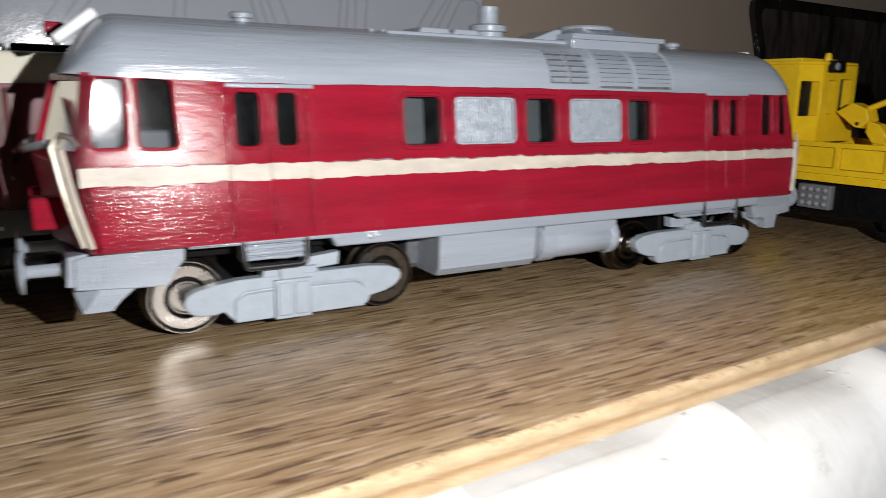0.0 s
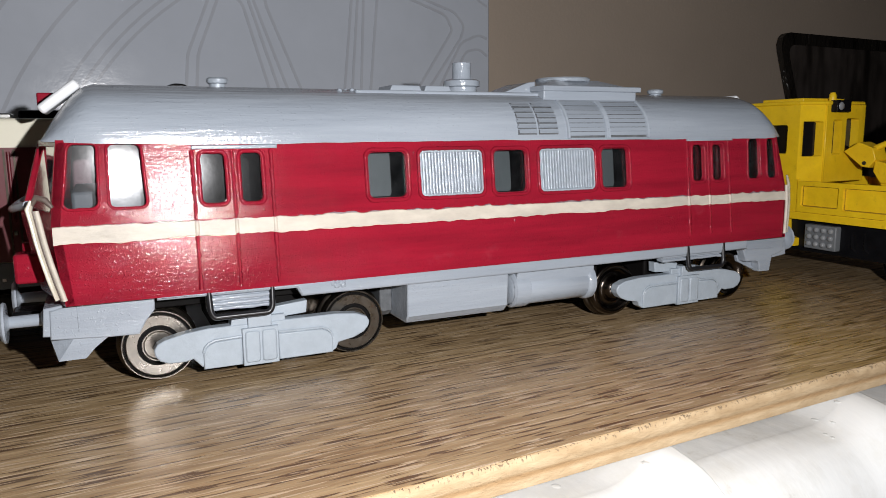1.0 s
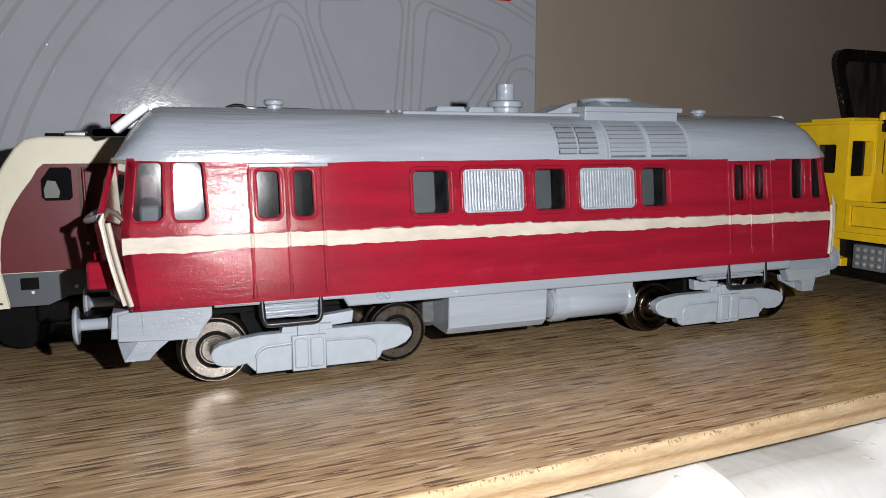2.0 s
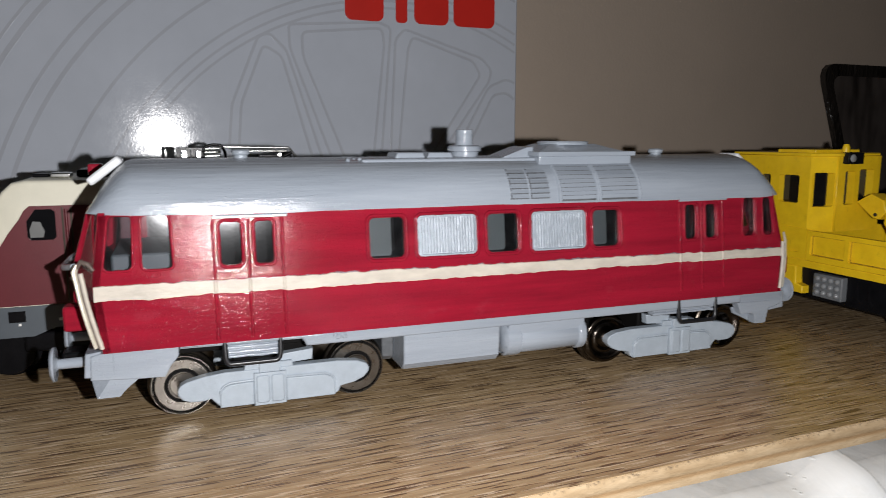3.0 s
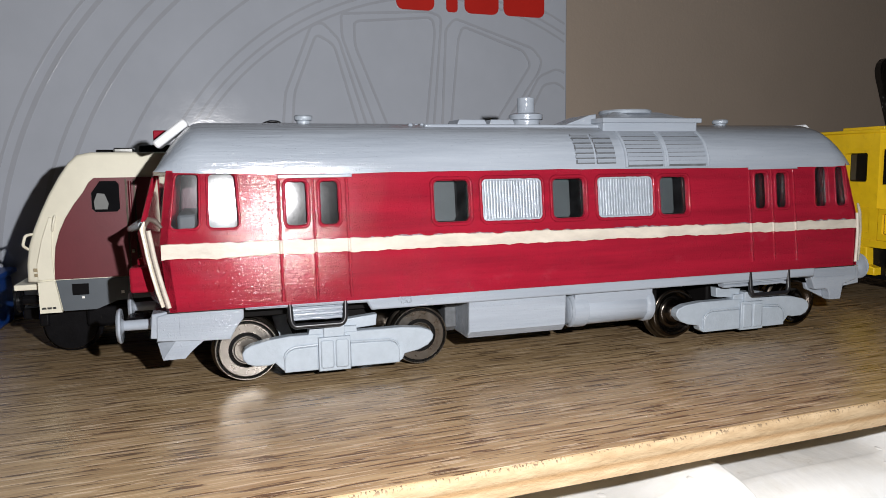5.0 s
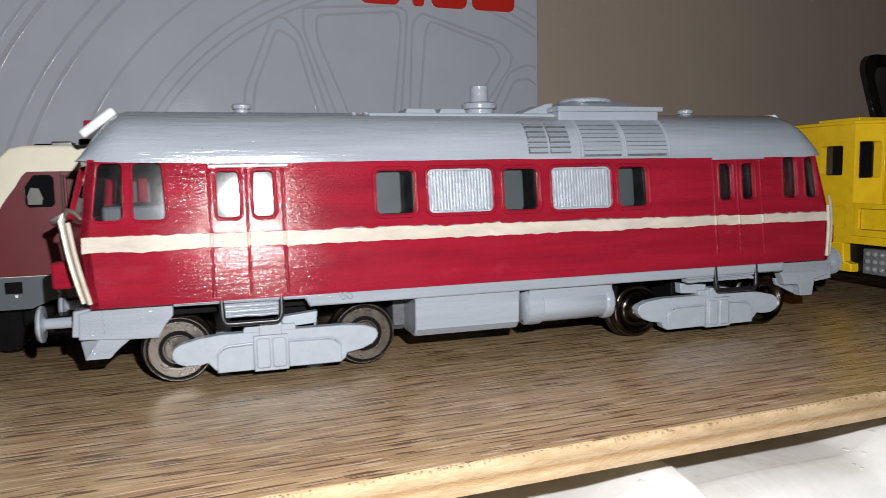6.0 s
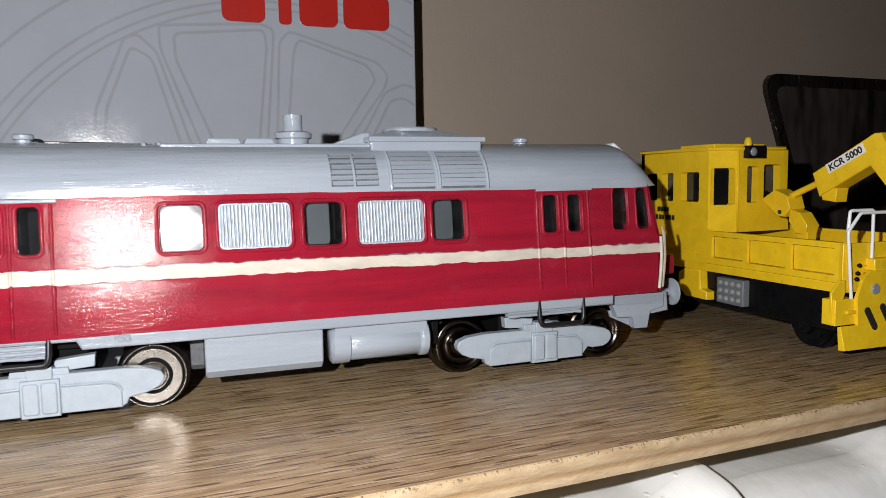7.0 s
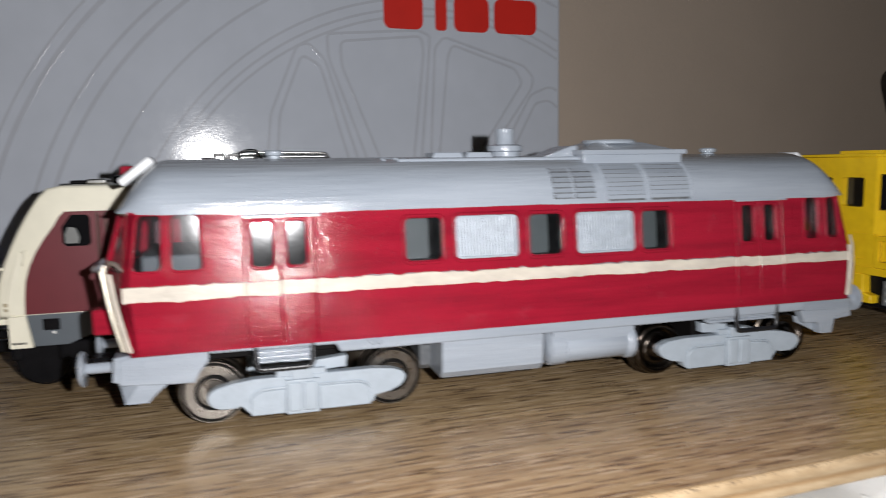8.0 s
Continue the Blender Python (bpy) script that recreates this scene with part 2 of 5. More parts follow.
yellow_p = Paint("yellow_model_paint", (0.80, 0.52, 0.012), 0.45)
tint = yellow_p.ramp(yellow_p.noise(260, 6, 0.6), [(0.3, (0.78, 0.495, 0.012)), (0.7, (0.90, 0.60, 0.015))])
soot = yellow_p.ramp(yellow_p.noise(700, 6, 0.7, (1, 1, 0.6)), [(0.60, (0, 0, 0)), (0.70, (0.3, 0.3, 0.3))])
yellow_p.colour(yellow_p.mix(soot, tint, (0.26, 0.14, 0.015))).shine(300, 0.3, 0.46)
yellow_p.bump(yellow_p.noise(1400, 3), 0.00005)
yellow = yellow_p.m
dark_ochre = flat("dark_ochre_paint", (0.30, 0.18, 0.012), 0.6, 0, 500, 0.4).m
print_black = flat("black_print", (0.02, 0.02, 0.018), 0.5).m
print_grey = flat("grey_print", (0.15, 0.16, 0.17), 0.5).m
sticker_white = flat("white_sticker", (0.80, 0.79, 0.76), 0.5, 0, 300, 0.04).m
burgundy = flat("burgundy_satin_print", (0.115, 0.012, 0.018), 0.42, 0, 250, 0.06, 0.00001).m
loco_cream = flat("pale_cream_satin", (0.74, 0.71, 0.58), 0.42, 0, 250, 0.04, 0.00001).m
loco_grey = flat("slate_grey_satin", (0.085, 0.10, 0.115), 0.42, 0, 250, 0.06).m
blue_plastic = flat("blue_plastic", (0.008, 0.06, 0.30), 0.35).m
lens_grey = flat("grey_lens", (0.25, 0.26, 0.27), 0.2).m

box_p = Paint("grey_printed_card", (0.46, 0.49, 0.545), 0.16)
box_p.vary(60, 0.04, 3).shine(250, 0.08, 0.12)
box_p.bump(box_p.noise(1400, 3), 0.000013)
card = box_p.m
art_p = Paint("darker_grey_card_print", (0.398, 0.416, 0.458), 0.16)
art_p.vary(60, 0.05, 3).shine(250, 0.08, 0.12)
art_p.bump(art_p.noise(1400, 3), 0.000013)
card_line = art_p.m
card_red = flat("red_card_print", (0.55, 0.025, 0.018), 0.28, 0, 100, 0.05).m

wall_p = Paint("brown_wall_paint", (0.50, 0.41, 0.33), 0.75)
wall_p.vary(12, 0.06, 6).bump(wall_p.noise(700, 4), 0.0001)
wall_brown = wall_p.m
plaster = flat("pale_plaster", (0.34, 0.32, 0.29), 0.8, 0, 6, 0.05, 0.0004, 300).m
floor_p = flat("dark_floor", (0.16, 0.11, 0.07), 0.5, 0, 8, 0.2).m

wood_p = Paint("oak_laminate", (0.24, 0.16, 0.10), 0.3)
long_grain = wood_p.noise(620, 5, 0.6, (0.05, 1, 1), -YAW)
pores = wood_p.noise(1450, 2, 0.5, (0.07, 1, 1), -YAW)
pale_lines = wood_p.noise(1900, 2, 0.5, (0.06, 1, 1), -YAW)
fine_grain = wood_p.noise(3200, 4, 0.6, (0.03, 1, 1), -YAW)
broad = wood_p.noise(80, 4, 0.5, (0.14, 1, 1), -YAW)
tone = wood_p.ramp(long_grain, [(0.34, (0.25, 0.167, 0.086)), (0.50, (0.36, 0.253, 0.138)), (0.66, (0.46, 0.337, 0.192))])
tone = wood_p.mix(0.3, tone, wood_p.ramp(fine_grain, [(0.35, (0.36, 0.34, 0.32)), (0.65, (0.64, 0.63, 0.62))]), "OVERLAY")
tone = wood_p.mix(0.3, tone, wood_p.ramp(broad, [(0.3, (0.40, 0.39, 0.38)), (0.7, (0.60, 0.59, 0.58))]), "OVERLAY")
dark_pore = wood_p.ramp(pores, [(0.40, (0.9, 0.9, 0.9)), (0.435, (0, 0, 0))])
tone = wood_p.mix(dark_pore, tone, (0.09, 0.053, 0.029))
pale_pore = wood_p.ramp(pale_lines, [(0.585, (0, 0, 0)), (0.615, (0.85, 0.85, 0.85))])
tone = wood_p.mix(pale_pore, tone, (0.56, 0.43, 0.29))
wood_p.colour(tone).shine(300, 0.24, 0.36, (0.1, 1, 1))
wood_p.bump(pores, 0.00008)
wood = wood_p.m
edge_p = Paint("raw_fibre_edge", (0.40, 0.285, 0.165), 0.8)
edge_p.vary(500, 0.2, 6, (0.3, 1, 1))
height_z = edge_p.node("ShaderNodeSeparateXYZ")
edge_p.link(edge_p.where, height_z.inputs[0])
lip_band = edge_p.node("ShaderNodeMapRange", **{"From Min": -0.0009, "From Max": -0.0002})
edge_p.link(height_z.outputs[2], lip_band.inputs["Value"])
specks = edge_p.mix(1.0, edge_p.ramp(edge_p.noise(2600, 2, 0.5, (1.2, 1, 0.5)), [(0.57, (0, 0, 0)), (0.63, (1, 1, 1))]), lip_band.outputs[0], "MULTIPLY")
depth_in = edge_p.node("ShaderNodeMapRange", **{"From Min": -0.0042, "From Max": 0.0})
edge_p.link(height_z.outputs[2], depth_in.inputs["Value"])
# browner band along the groove at mid height of the edge
groove_band = edge_p.ramp(depth_in.outputs[0], [(0.26, (0, 0, 0)), (0.36, (0.75, 0.75, 0.75)), (0.44, (0.75, 0.75, 0.75)), (0.56, (0, 0, 0))])
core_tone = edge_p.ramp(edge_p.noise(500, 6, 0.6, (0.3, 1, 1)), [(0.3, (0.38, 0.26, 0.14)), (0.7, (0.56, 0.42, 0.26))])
edge_p.colour(edge_p.mix(specks, edge_p.mix(groove_band, core_tone, (0.36, 0.215, 0.095)), (0.13, 0.09, 0.055)))
edge_p.bump(edge_p.noise(1500, 4, 0.6, (0.4, 1, 1)), 0.0002)
fibre = edge_p.m
rad_p = Paint("old_white_radiator_paint", (0.86, 0.87, 0.86), 0.26)
dirt = rad_p.ramp(rad_p.noise(70, 7, 0.7), [(0.45, (0.86, 0.87, 0.86)), (0.62, (0.80, 0.80, 0.77)), (0.76, (0.48, 0.44, 0.39))])
rad_p.colour(dirt).bump(rad_p.noise(45, 3), 0.0006)
rad_p.bump(rad_p.noise(500, 3, 0.5, (1, 0.35, 0.35)), 0.00008)
rad_white = rad_p.m
leather_p = Paint("black_crumpled_leather", (0.018, 0.015, 0.013), 0.28)
leather_p.vary(60, 0.3).bump(leather_p.noise(75, 4, 0.55, (1, 1, 0.45)), 0.008)
leather_p.bump(leather_p.noise(900, 3), 0.0002)
leather = leather_p.m
lining_p = Paint("dark_brown_crumpled_lining", (0.06, 0.05, 0.045), 0.3)
lining_p.vary(40, 0.25).bump(lining_p.noise(26, 3, 0.45, (1, 1, 0.5)), 0.022)
lining = lining_p.m


for dull, gloss in ((black_plastic, 0.13), (inside, 0.06), (shade_grey, 0.2)):
    dull.node_tree.nodes["Principled BSDF"].inputs["Specular IOR Level"].default_value = gloss


def glass_material(name, tint, rough, gloss):
    m = bpy.data.materials.new(name)
    m.use_nodes = True
    t = m.node_tree
    t.nodes.clear()
    out = t.nodes.new("ShaderNodeOutputMaterial")
    clear, shine, mixer = t.nodes.new("ShaderNodeBsdfTransparent"), t.nodes.new("ShaderNodeBsdfGlossy"), t.nodes.new("ShaderNodeMixShader")
    clear.inputs["Color"].default_value = (*tint, 1)
    shine.inputs["Roughness"].default_value = rough
    fres = t.nodes.new("ShaderNodeFresnel")
    fres.inputs["IOR"].default_value = gloss
    coord, noise_n, bump_n = t.nodes.new("ShaderNodeTexCoord"), t.nodes.new("ShaderNodeTexNoise"), t.nodes.new("ShaderNodeBump")
    noise_n.inputs["Scale"].default_value = 500
    bump_n.inputs["Distance"].default_value = 0.000006
    t.links.new(coord.outputs["Object"], noise_n.inputs["Vector"])
    t.links.new(noise_n.outputs["Fac"], bump_n.inputs["Height"])
    t.links.new(bump_n.outputs[0], shine.inputs["Normal"])
    t.links.new(fres.outputs[0], mixer.inputs[0])
    dust, dusty = t.nodes.new("ShaderNodeBsdfDiffuse"), t.nodes.new("ShaderNodeMixShader")
    dust.inputs["Color"].default_value = (0.5, 0.54, 0.58, 1)
    film = t.nodes.new("ShaderNodeMapRange")
    for socket, value in (("From Min", 0.3), ("From Max", 0.75), ("To Min", 0.001), ("To Max", 0.012)):
        film.inputs[socket].default_value = value
    smear = t.nodes.new("ShaderNodeTexNoise")
    smear.inputs["Scale"].default_value, smear.inputs["Detail"].default_value = 350, 6
    t.links.new(coord.outputs["Object"], smear.inputs["Vector"])
    t.links.new(smear.outputs["Fac"], film.inputs["Value"])
    t.links.new(film.outputs[0], dusty.inputs[0])
    t.links.new(clear.outputs[0], dusty.inputs[1])
    t.links.new(dust.outputs[0], dusty.inputs[2])
    t.links.new(dusty.outputs[0], mixer.inputs[1])
    t.links.new(shine.outputs[0], mixer.inputs[2])
    t.links.new(mixer.outputs[0], out.inputs[0])
    return m


glass = glass_material("clear_plastic_glazing", (0.88, 0.90, 0.92), 0.08, 1.4)
dark_glass = flat("dark_glazing", (0.006, 0.006, 0.007), 0.12).m


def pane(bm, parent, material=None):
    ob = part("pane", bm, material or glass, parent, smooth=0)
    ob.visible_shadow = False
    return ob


# ---- the setting ----
def setting(name, bm, material, label, category):
    bmesh.ops.transform(bm, matrix=TURN, verts=bm.verts)
    return tagged(part(name, bm, material), label, category, "", "structure")


WALL_Y = 12.8
setting("wall_back", box(-180, 220, WALL_Y, WALL_Y + 12, -75, 170), wall_brown, "matt brown painted room wall behind the shelf", "wall")
setting("wall_front", box(-180, 220, -262, -250, -75, 170), plaster, "plain pale wall across the dark room", "wall")
setting("wall_left", box(-192, -180, -250, WALL_Y, -75, 170), plaster, "plain pale side wall of the dark room", "wall")
setting("wall_right", box(220, 232, -250, WALL_Y, -75, 170), plaster, "plain pale side wall of the dark room", "wall")
setting("ceiling", box(-192, 232, -262, WALL_Y + 12, 170, 180), plaster, "plain pale ceiling of the dark room", "ceiling")
setting("floor", box(-192, 232, -262, WALL_Y + 12, -85, -75), floor_p, "dark plain floor of the room", "floor")

EDGE_Y = -4.28
shelf = thing("shelf_board", (10, 4, -0.42), "thin oak-look laminate shelf board with a raw fibre edge", "shelf", "", "structure")
bm = box(-60, 90, EDGE_Y + 0.035, WALL_Y, -0.012, 0.0)
bmesh.ops.transform(bm, matrix=TURN, verts=bm.verts)
part("laminate_top", bm, wood, shelf, "oak-look laminate face with dark grain")
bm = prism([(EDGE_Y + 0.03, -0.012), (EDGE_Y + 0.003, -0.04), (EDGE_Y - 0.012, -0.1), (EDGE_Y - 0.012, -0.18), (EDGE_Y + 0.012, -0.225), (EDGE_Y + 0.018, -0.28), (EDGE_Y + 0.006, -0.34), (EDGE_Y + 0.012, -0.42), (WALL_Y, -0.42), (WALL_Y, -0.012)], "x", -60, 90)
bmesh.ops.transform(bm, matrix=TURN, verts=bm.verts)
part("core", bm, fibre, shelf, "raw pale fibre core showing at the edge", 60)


ACROSS = [-1, -0.9, -0.7, -0.5, -0.25, 0, 0.25, 0.4, 0.5, 0.6, 0.68, 0.74, 0.79, 0.83, 0.86, 0.88, 0.9, 0.915, 0.93, 0.95, 0.965, 0.98, 0.99, 1]
SPINE = [(9.0, -9.0), (9.0, -4.5), (8.6, -2.7), (7.6, -1.7), (6.0, -1.35), (3.0, -1.2), (0.8, -1.15), (-0.6, -1.12)]
SPINE += [(-0.8 - 0.07 * k, -1.12 + 0.001 * k) for k in range(36)]
SPINE += [(-3.4, -1.11), (-3.55, -1.13), (-3.7, -1.16), (-3.85, -1.2), (-4.0, -1.26), (-4.15, -1.35), (-4.3, -1.45), (-4.45, -1.58), (-4.6, -1.75), (-4.8, -2.05), (-5.0, -2.6), (-5.15, -3.5), (-5.2, -5.0), (-5.25, -9.0), (-5.3, -60)]
SECTION, FIRST_RIM = 4.95, 3.85


def radiator_drop(u, y=0.0):
    """How far the casting lies below its crown across one section; comb marks run along the rim."""
    k = min(1.0, max(0.0, (u - 0.4) / 0.5))
    comb = 0.006 * math.sin(y * 21 + 3 * u) * max(0.0, 1 - abs(u - 0.78) / 0.13)
    return 0.40 - 0.38 * k * k * (3 - 2 * k) + 0.015 * math.sin(4 * u) + (0.40 * ((u - 0.95) / 0.05) ** 2 if u > 0.95 else 0) + comb


def radiator_section(x_mid):
    """One column of a cast radiator: an arched slab with pillowed flanks."""
    bm = bmesh.new()
    mid = Vector((3, -9))
    rows = []
    for i, (y, z) in enumerate(SPINE):
        p, a, b = Vector((y, z)), Vector(SPINE[max(i - 1, 0)]), Vector(SPINE[min(i + 1, len(SPINE) - 1)])
        t = (b - a).normalized()
        n = Vector((t.y, -t.x))
        if n.dot(p - mid) < 0:
            n = -n
        row = []
        for u in ACROSS:
            q = p - n * radiator_drop(u, y)
            row.append(bm.verts.new((x_mid + SECTION / 2 * u, q.x, q.y)))
        rows.append(row)
    for a, b in zip(rows, rows[1:]):
        for k in range(len(ACROSS) - 1):
            bm.faces.new((a[k], a[k + 1], b[k + 1], b[k]))
    bmesh.ops.transform(bm, matrix=TURN, verts=bm.verts)
    return bm


radiator = thing("radiator", (10, 3, -75), "old white-painted cast iron radiator below the shelf board", "radiator")
for n in range(-6, 9):
    part("section", radiator_section(FIRST_RIM + SECTION * (n - 0.5)), rad_white, radiator, smooth=60)
for k in range(16):
    n, u, y = random.randint(0, 2), random.uniform(-0.1, 0.75), random.uniform(-4.2, -2.2)
    crown = [z0 + (z1 - z0) * (y - y0) / (y1 - y0) for (y0, z0), (y1, z1) in zip(SPINE, SPINE[1:]) if y1 <= y <= y0][0]
    r = random.uniform(0.03, 0.09)
    bm = bmesh.new()
    bmesh.ops.create_icosphere(bm, subdivisions=2, radius=r)
    bmesh.ops.transform(bm, matrix=TURN @ Matrix.Translation((FIRST_RIM + SECTION * (n + u / 2 - 0.5), y, crown - radiator_drop(u) - r * 0.05)) @ Matrix.Diagonal((1, random.uniform(0.9, 1.3), 0.14, 1)), verts=bm.verts)
    part("paint_drip", bm, rad_white, radiator, "", 80)
bm = tube([(-33, 3, -6.5), (48, 3, -6.5)], 1.6, 16)
bmesh.ops.transform(bm, matrix=TURN, verts=bm.verts)
part("header_pipe", bm, rad_white, radiator)
bm = box(-30, 44, 0, 6, -75, -59.8)
bmesh.ops.transform(bm, matrix=TURN, verts=bm.verts)
part("foot", bm, rad_white, radiator)

# ---- the card box behind the trains ----
BOX_Y = 9.45
carton = thing("model_train_box", (-6, 11, 0), "large grey card box with faint wheel print and red blocks", "box")
bm = box(-22, 8.2, BOX_Y, WALL_Y - 0.05, 0.0, 24, 0.06)
bmesh.ops.transform(bm, matrix=TURN, verts=bm.verts)
part("carton", bm, card, carton)


def on_box(u, v, d):
    return TURN @ Vector((u, BOX_Y - d, v))


LAYERS = []


def printed(name, pts, material, label="", lift=0.006):
    """A printed shape: a very thin layer, each a little prouder than the last."""
    bm = prism(pts, "y", 0.001, lift + 0.0006 * len(LAYERS), 0, None, on_box)
    LAYERS.append(part(name, bm, material, carton, label, 0))
    return LAYERS[-1]


for x0, x1 in ((2.22, 3.46), (3.86, 4.24), (4.48, 5.66), (5.84, 7.32)):
    printed("logo_block", rounded(x0, x1, 8.66, 9.72, 0.12 if x1 - x0 < 0.6 else 0.22), card_red, "plain red logo block", 0.03)


def arc(radius, width, a0, a1, cx, cz):
    """A printed curve of the wheel drawing, kept on the face of the box."""
    pts = []
    for r, sweep in ((radius + width / 2, range(41)), (radius - width / 2, range(40, -1, -1))):
        for i in sweep:
            a = radians(a0 + (a1 - a0) * i / 40)
            pts.append((cx + r * math.cos(a), cz + r * math.sin(a)))
    return pts


HUB = (3.75, 0.3)
for r, w in ((8.78, 0.05), (9.0, 0.05), (9.3, 0.05), (10.25, 0.06), (11.35, 0.09), (11.77, 0.07), (12.7, 0.11), (13.0, 0.05), (14.6, 0.07), (15.3, 0.05)):
    stop = math.degrees(math.acos(min(1, (8.1 - HUB[0]) / r)))
    printed("drawn_arc", arc(r, 0.03 + w * 0.9, stop, 175, *HUB), card_line, "faint darker grey printed arc", 0.004)


def drawn_line(corners, r, width=0.08):
    """A printed line with rounded corners."""
    pts = [p.to_2d() for p in bend([(u, v, 0) for u, v in corners], r, 6)]
    left, right = [], []
    for i, p in enumerate(pts):
        d = (pts[min(i + 1, len(pts) - 1)] - pts[max(i - 1, 0)]).normalized()
        s = Vector((-d.y, d.x)) * width / 2
        left.append(tuple(p + s))
        right.append(tuple(p - s))
    return left + right[::-1]


spoke_lines = (
    (((2.33, 4.0), (0.90, 7.5), (0.88, 8.22), (3.4, 8.47), (3.47, 8.0), (3.02, 4.0)), 0.2),
    (((1.88, 4.0), (0.51, 7.75), (0.49, 8.42), (3.3, 8.64), (3.68, 8.5), (3.66, 8.1), (3.29, 4.0)), 0.14),
    (((1.25, 4.0), (0.26, 7.5), (-0.27, 7.8), (-0.97, 6.07), (-1.15, 4.0)), 0.2),
    (((1.56, 4.0), (0.40, 7.68), (-0.08, 8.14), (-0.41, 8.03), (-1.23, 6.07), (-1.45, 4.0)), 0.14))
rim_lines = (
    (((3.86, 4.0), (4.26, 7.87), (4.42, 8.25), (6.56, 7.58), (6.83, 7.14), (4.7, 4.0)), 0.16),
    (((3.62, 4.0), (3.84, 8.14), (4.15, 8.48), (6.89, 7.68), (7.24, 7.3), (7.14, 6.92), (5.0, 4.0)), 0.15),
    (((5.98, 4.0), (7.31, 6.51), (7.82, 6.6), (8.1, 6.38)), 0.2),
    (((5.58, 4.0), (7.14, 6.77), (7.82, 7.05), (8.1, 6.92)), 0.2))
for corners, r in spoke_lines + rim_lines:
    printed("drawn_line", drawn_line(corners, r), card_line, "faint darker grey printed line", 0.004)

# ---- dark leather case standing at the wall ----
case = thing("leather_case", (33, 13, 0), "glossy black crumpled leather case leaning at the wall", "case")


def on_case(u, v, d):
    return TURN @ Vector((29.2 + u - v * 0.36, WALL_Y - 0.62 + d + 0.02 * v, v))


case_outline = rounded(0, 16, 0.0, 8.55, 0.9)
part("panel", prism(rounded(0.15, 15.85, 0.15, 8.4, 0.8), "y", 0.1, 0.4, 0, None, on_case), lining, case, "crumpled dark brown panel")
part("rim", plate(case_outline, [rounded(0.5, 15.4, 0.5, 8.0, 0.6)], on_case, 0.28), leather, case, "padded black leather rim")

# ---- the red and grey locomotive ----
MID_Y, MID_X = 1.7, 2.68


def side_y(z):
    return -0.09 + 0.115 * z


def near(u, v, d):
    return (u, side_y(v) + d, v)


def far(u, v, d):
    return (u, 2 * MID_Y - side_y(v) - d, v)


def between(z, table):
    for (z0, x0), (z1, x1) in zip(table, table[1:]):
        if z <= z1:
            return x0 + (x1 - x0) * (z - z0) / (z1 - z0)
    return table[-1][1]


CORNER = [(1.4, -4.66), (2.6, -4.78), (3.88, -4.62)]
NOSE = [(1.4, -5.06), (2.72, -5.25), (3.8, -4.92)]

loco = thing("model_diesel_locomotive", (MID_X, MID_Y, 0), "hand-painted red and grey model diesel locomotive with a cream stripe", "model train")

# cab side windows follow the raked corner posts: left and right at the foot, left and right at the head
cab_windows = [((-4.60, -4.14), (-4.48, -4.11), 2.88, 3.80), ((-3.99, -3.48), (-3.97, -3.52), 2.87, 3.80), ((8.88, 9.27), (8.91, 9.27), 2.85, 3.74), ((9.48, 9.83), (9.47, 9.75), 2.85, 3.73)]
door_windows = [(-2.69, -2.32, 2.87, 3.64), (-2.09, -1.76, 2.87, 3.64), (7.27, 7.60, 2.86, 3.62), (7.83, 8.15, 2.86, 3.62)]
body_windows = [(0.03, 0.72, 2.83, 3.60), (2.47, 3.16, 2.82, 3.59), (4.91, 5.56, 2.81, 3.58)]
louvres = [(1.0, 2.21, 2.83, 3.60), (3.47, 4.71, 2.81, 3.59)]


def raked(foot, head, z0, z1, grow=0.0, r=0.1, n=4):
    """A rounded opening whose sides lean."""
    lean = lambda u, v: foot[0] + (head[0] - foot[0]) * v + (foot[1] - foot[0] + (head[1] - foot[1] - head[0] + foot[0]) * v) * u
    out = []
    wide, tall = foot[1] - foot[0], z1 - z0
    for u, v in rounded(0, wide, 0, tall, r, n):
        out.append((lean(u / wide, v / tall), z0 + v))
    if grow:
        cx, cz = sum(q[0] for q in out) / len(out), (z0 + z1) / 2
        out = [(cx + (u - cx) * (1 + 2 * grow / wide), cz + (v - cz) * (1 + 2 * grow / tall)) for u, v in out]
    return out


outline = [(-4.66, 1.50), (9.98, 1.50), (10.05, 2.6), (9.77, 3.80), (-4.2, 3.88), (-4.62, 3.81), (-4.78, 2.6)]
body = part("body_shell", plate(outline, [raked(*w) for w in cab_windows] + [rounded(*w, 0.1) for w in door_windows + body_windows + louvres], near, 0.07), red, loco, "brush-painted glossy red body side", 30)
part("body_shell", plate(outline, [raked(*w) for w in cab_windows] + [rounded(*w, 0.1) for w in door_windows + body_windows], far, 0.12), red, loco, "brush-painted glossy red body side", 30)


def end_wall(mirror, other):
    """Half of a pointed cab front, with its windscreen."""
    def place(u, v, d):
        c, n = between(v, CORNER), between(v, NOSE)
        x = c + (n - c) * u / 1.5 + d
        y = side_y(v) + (MID_Y - side_y(v)) * u / 1.5
        if mirror:
            x = 2 * MID_X - 0.08 - x - 0.09 * max(0.0, v - 2.6)
        if other:
            y = 2 * MID_Y - y
        return (x, y, v)
    return place


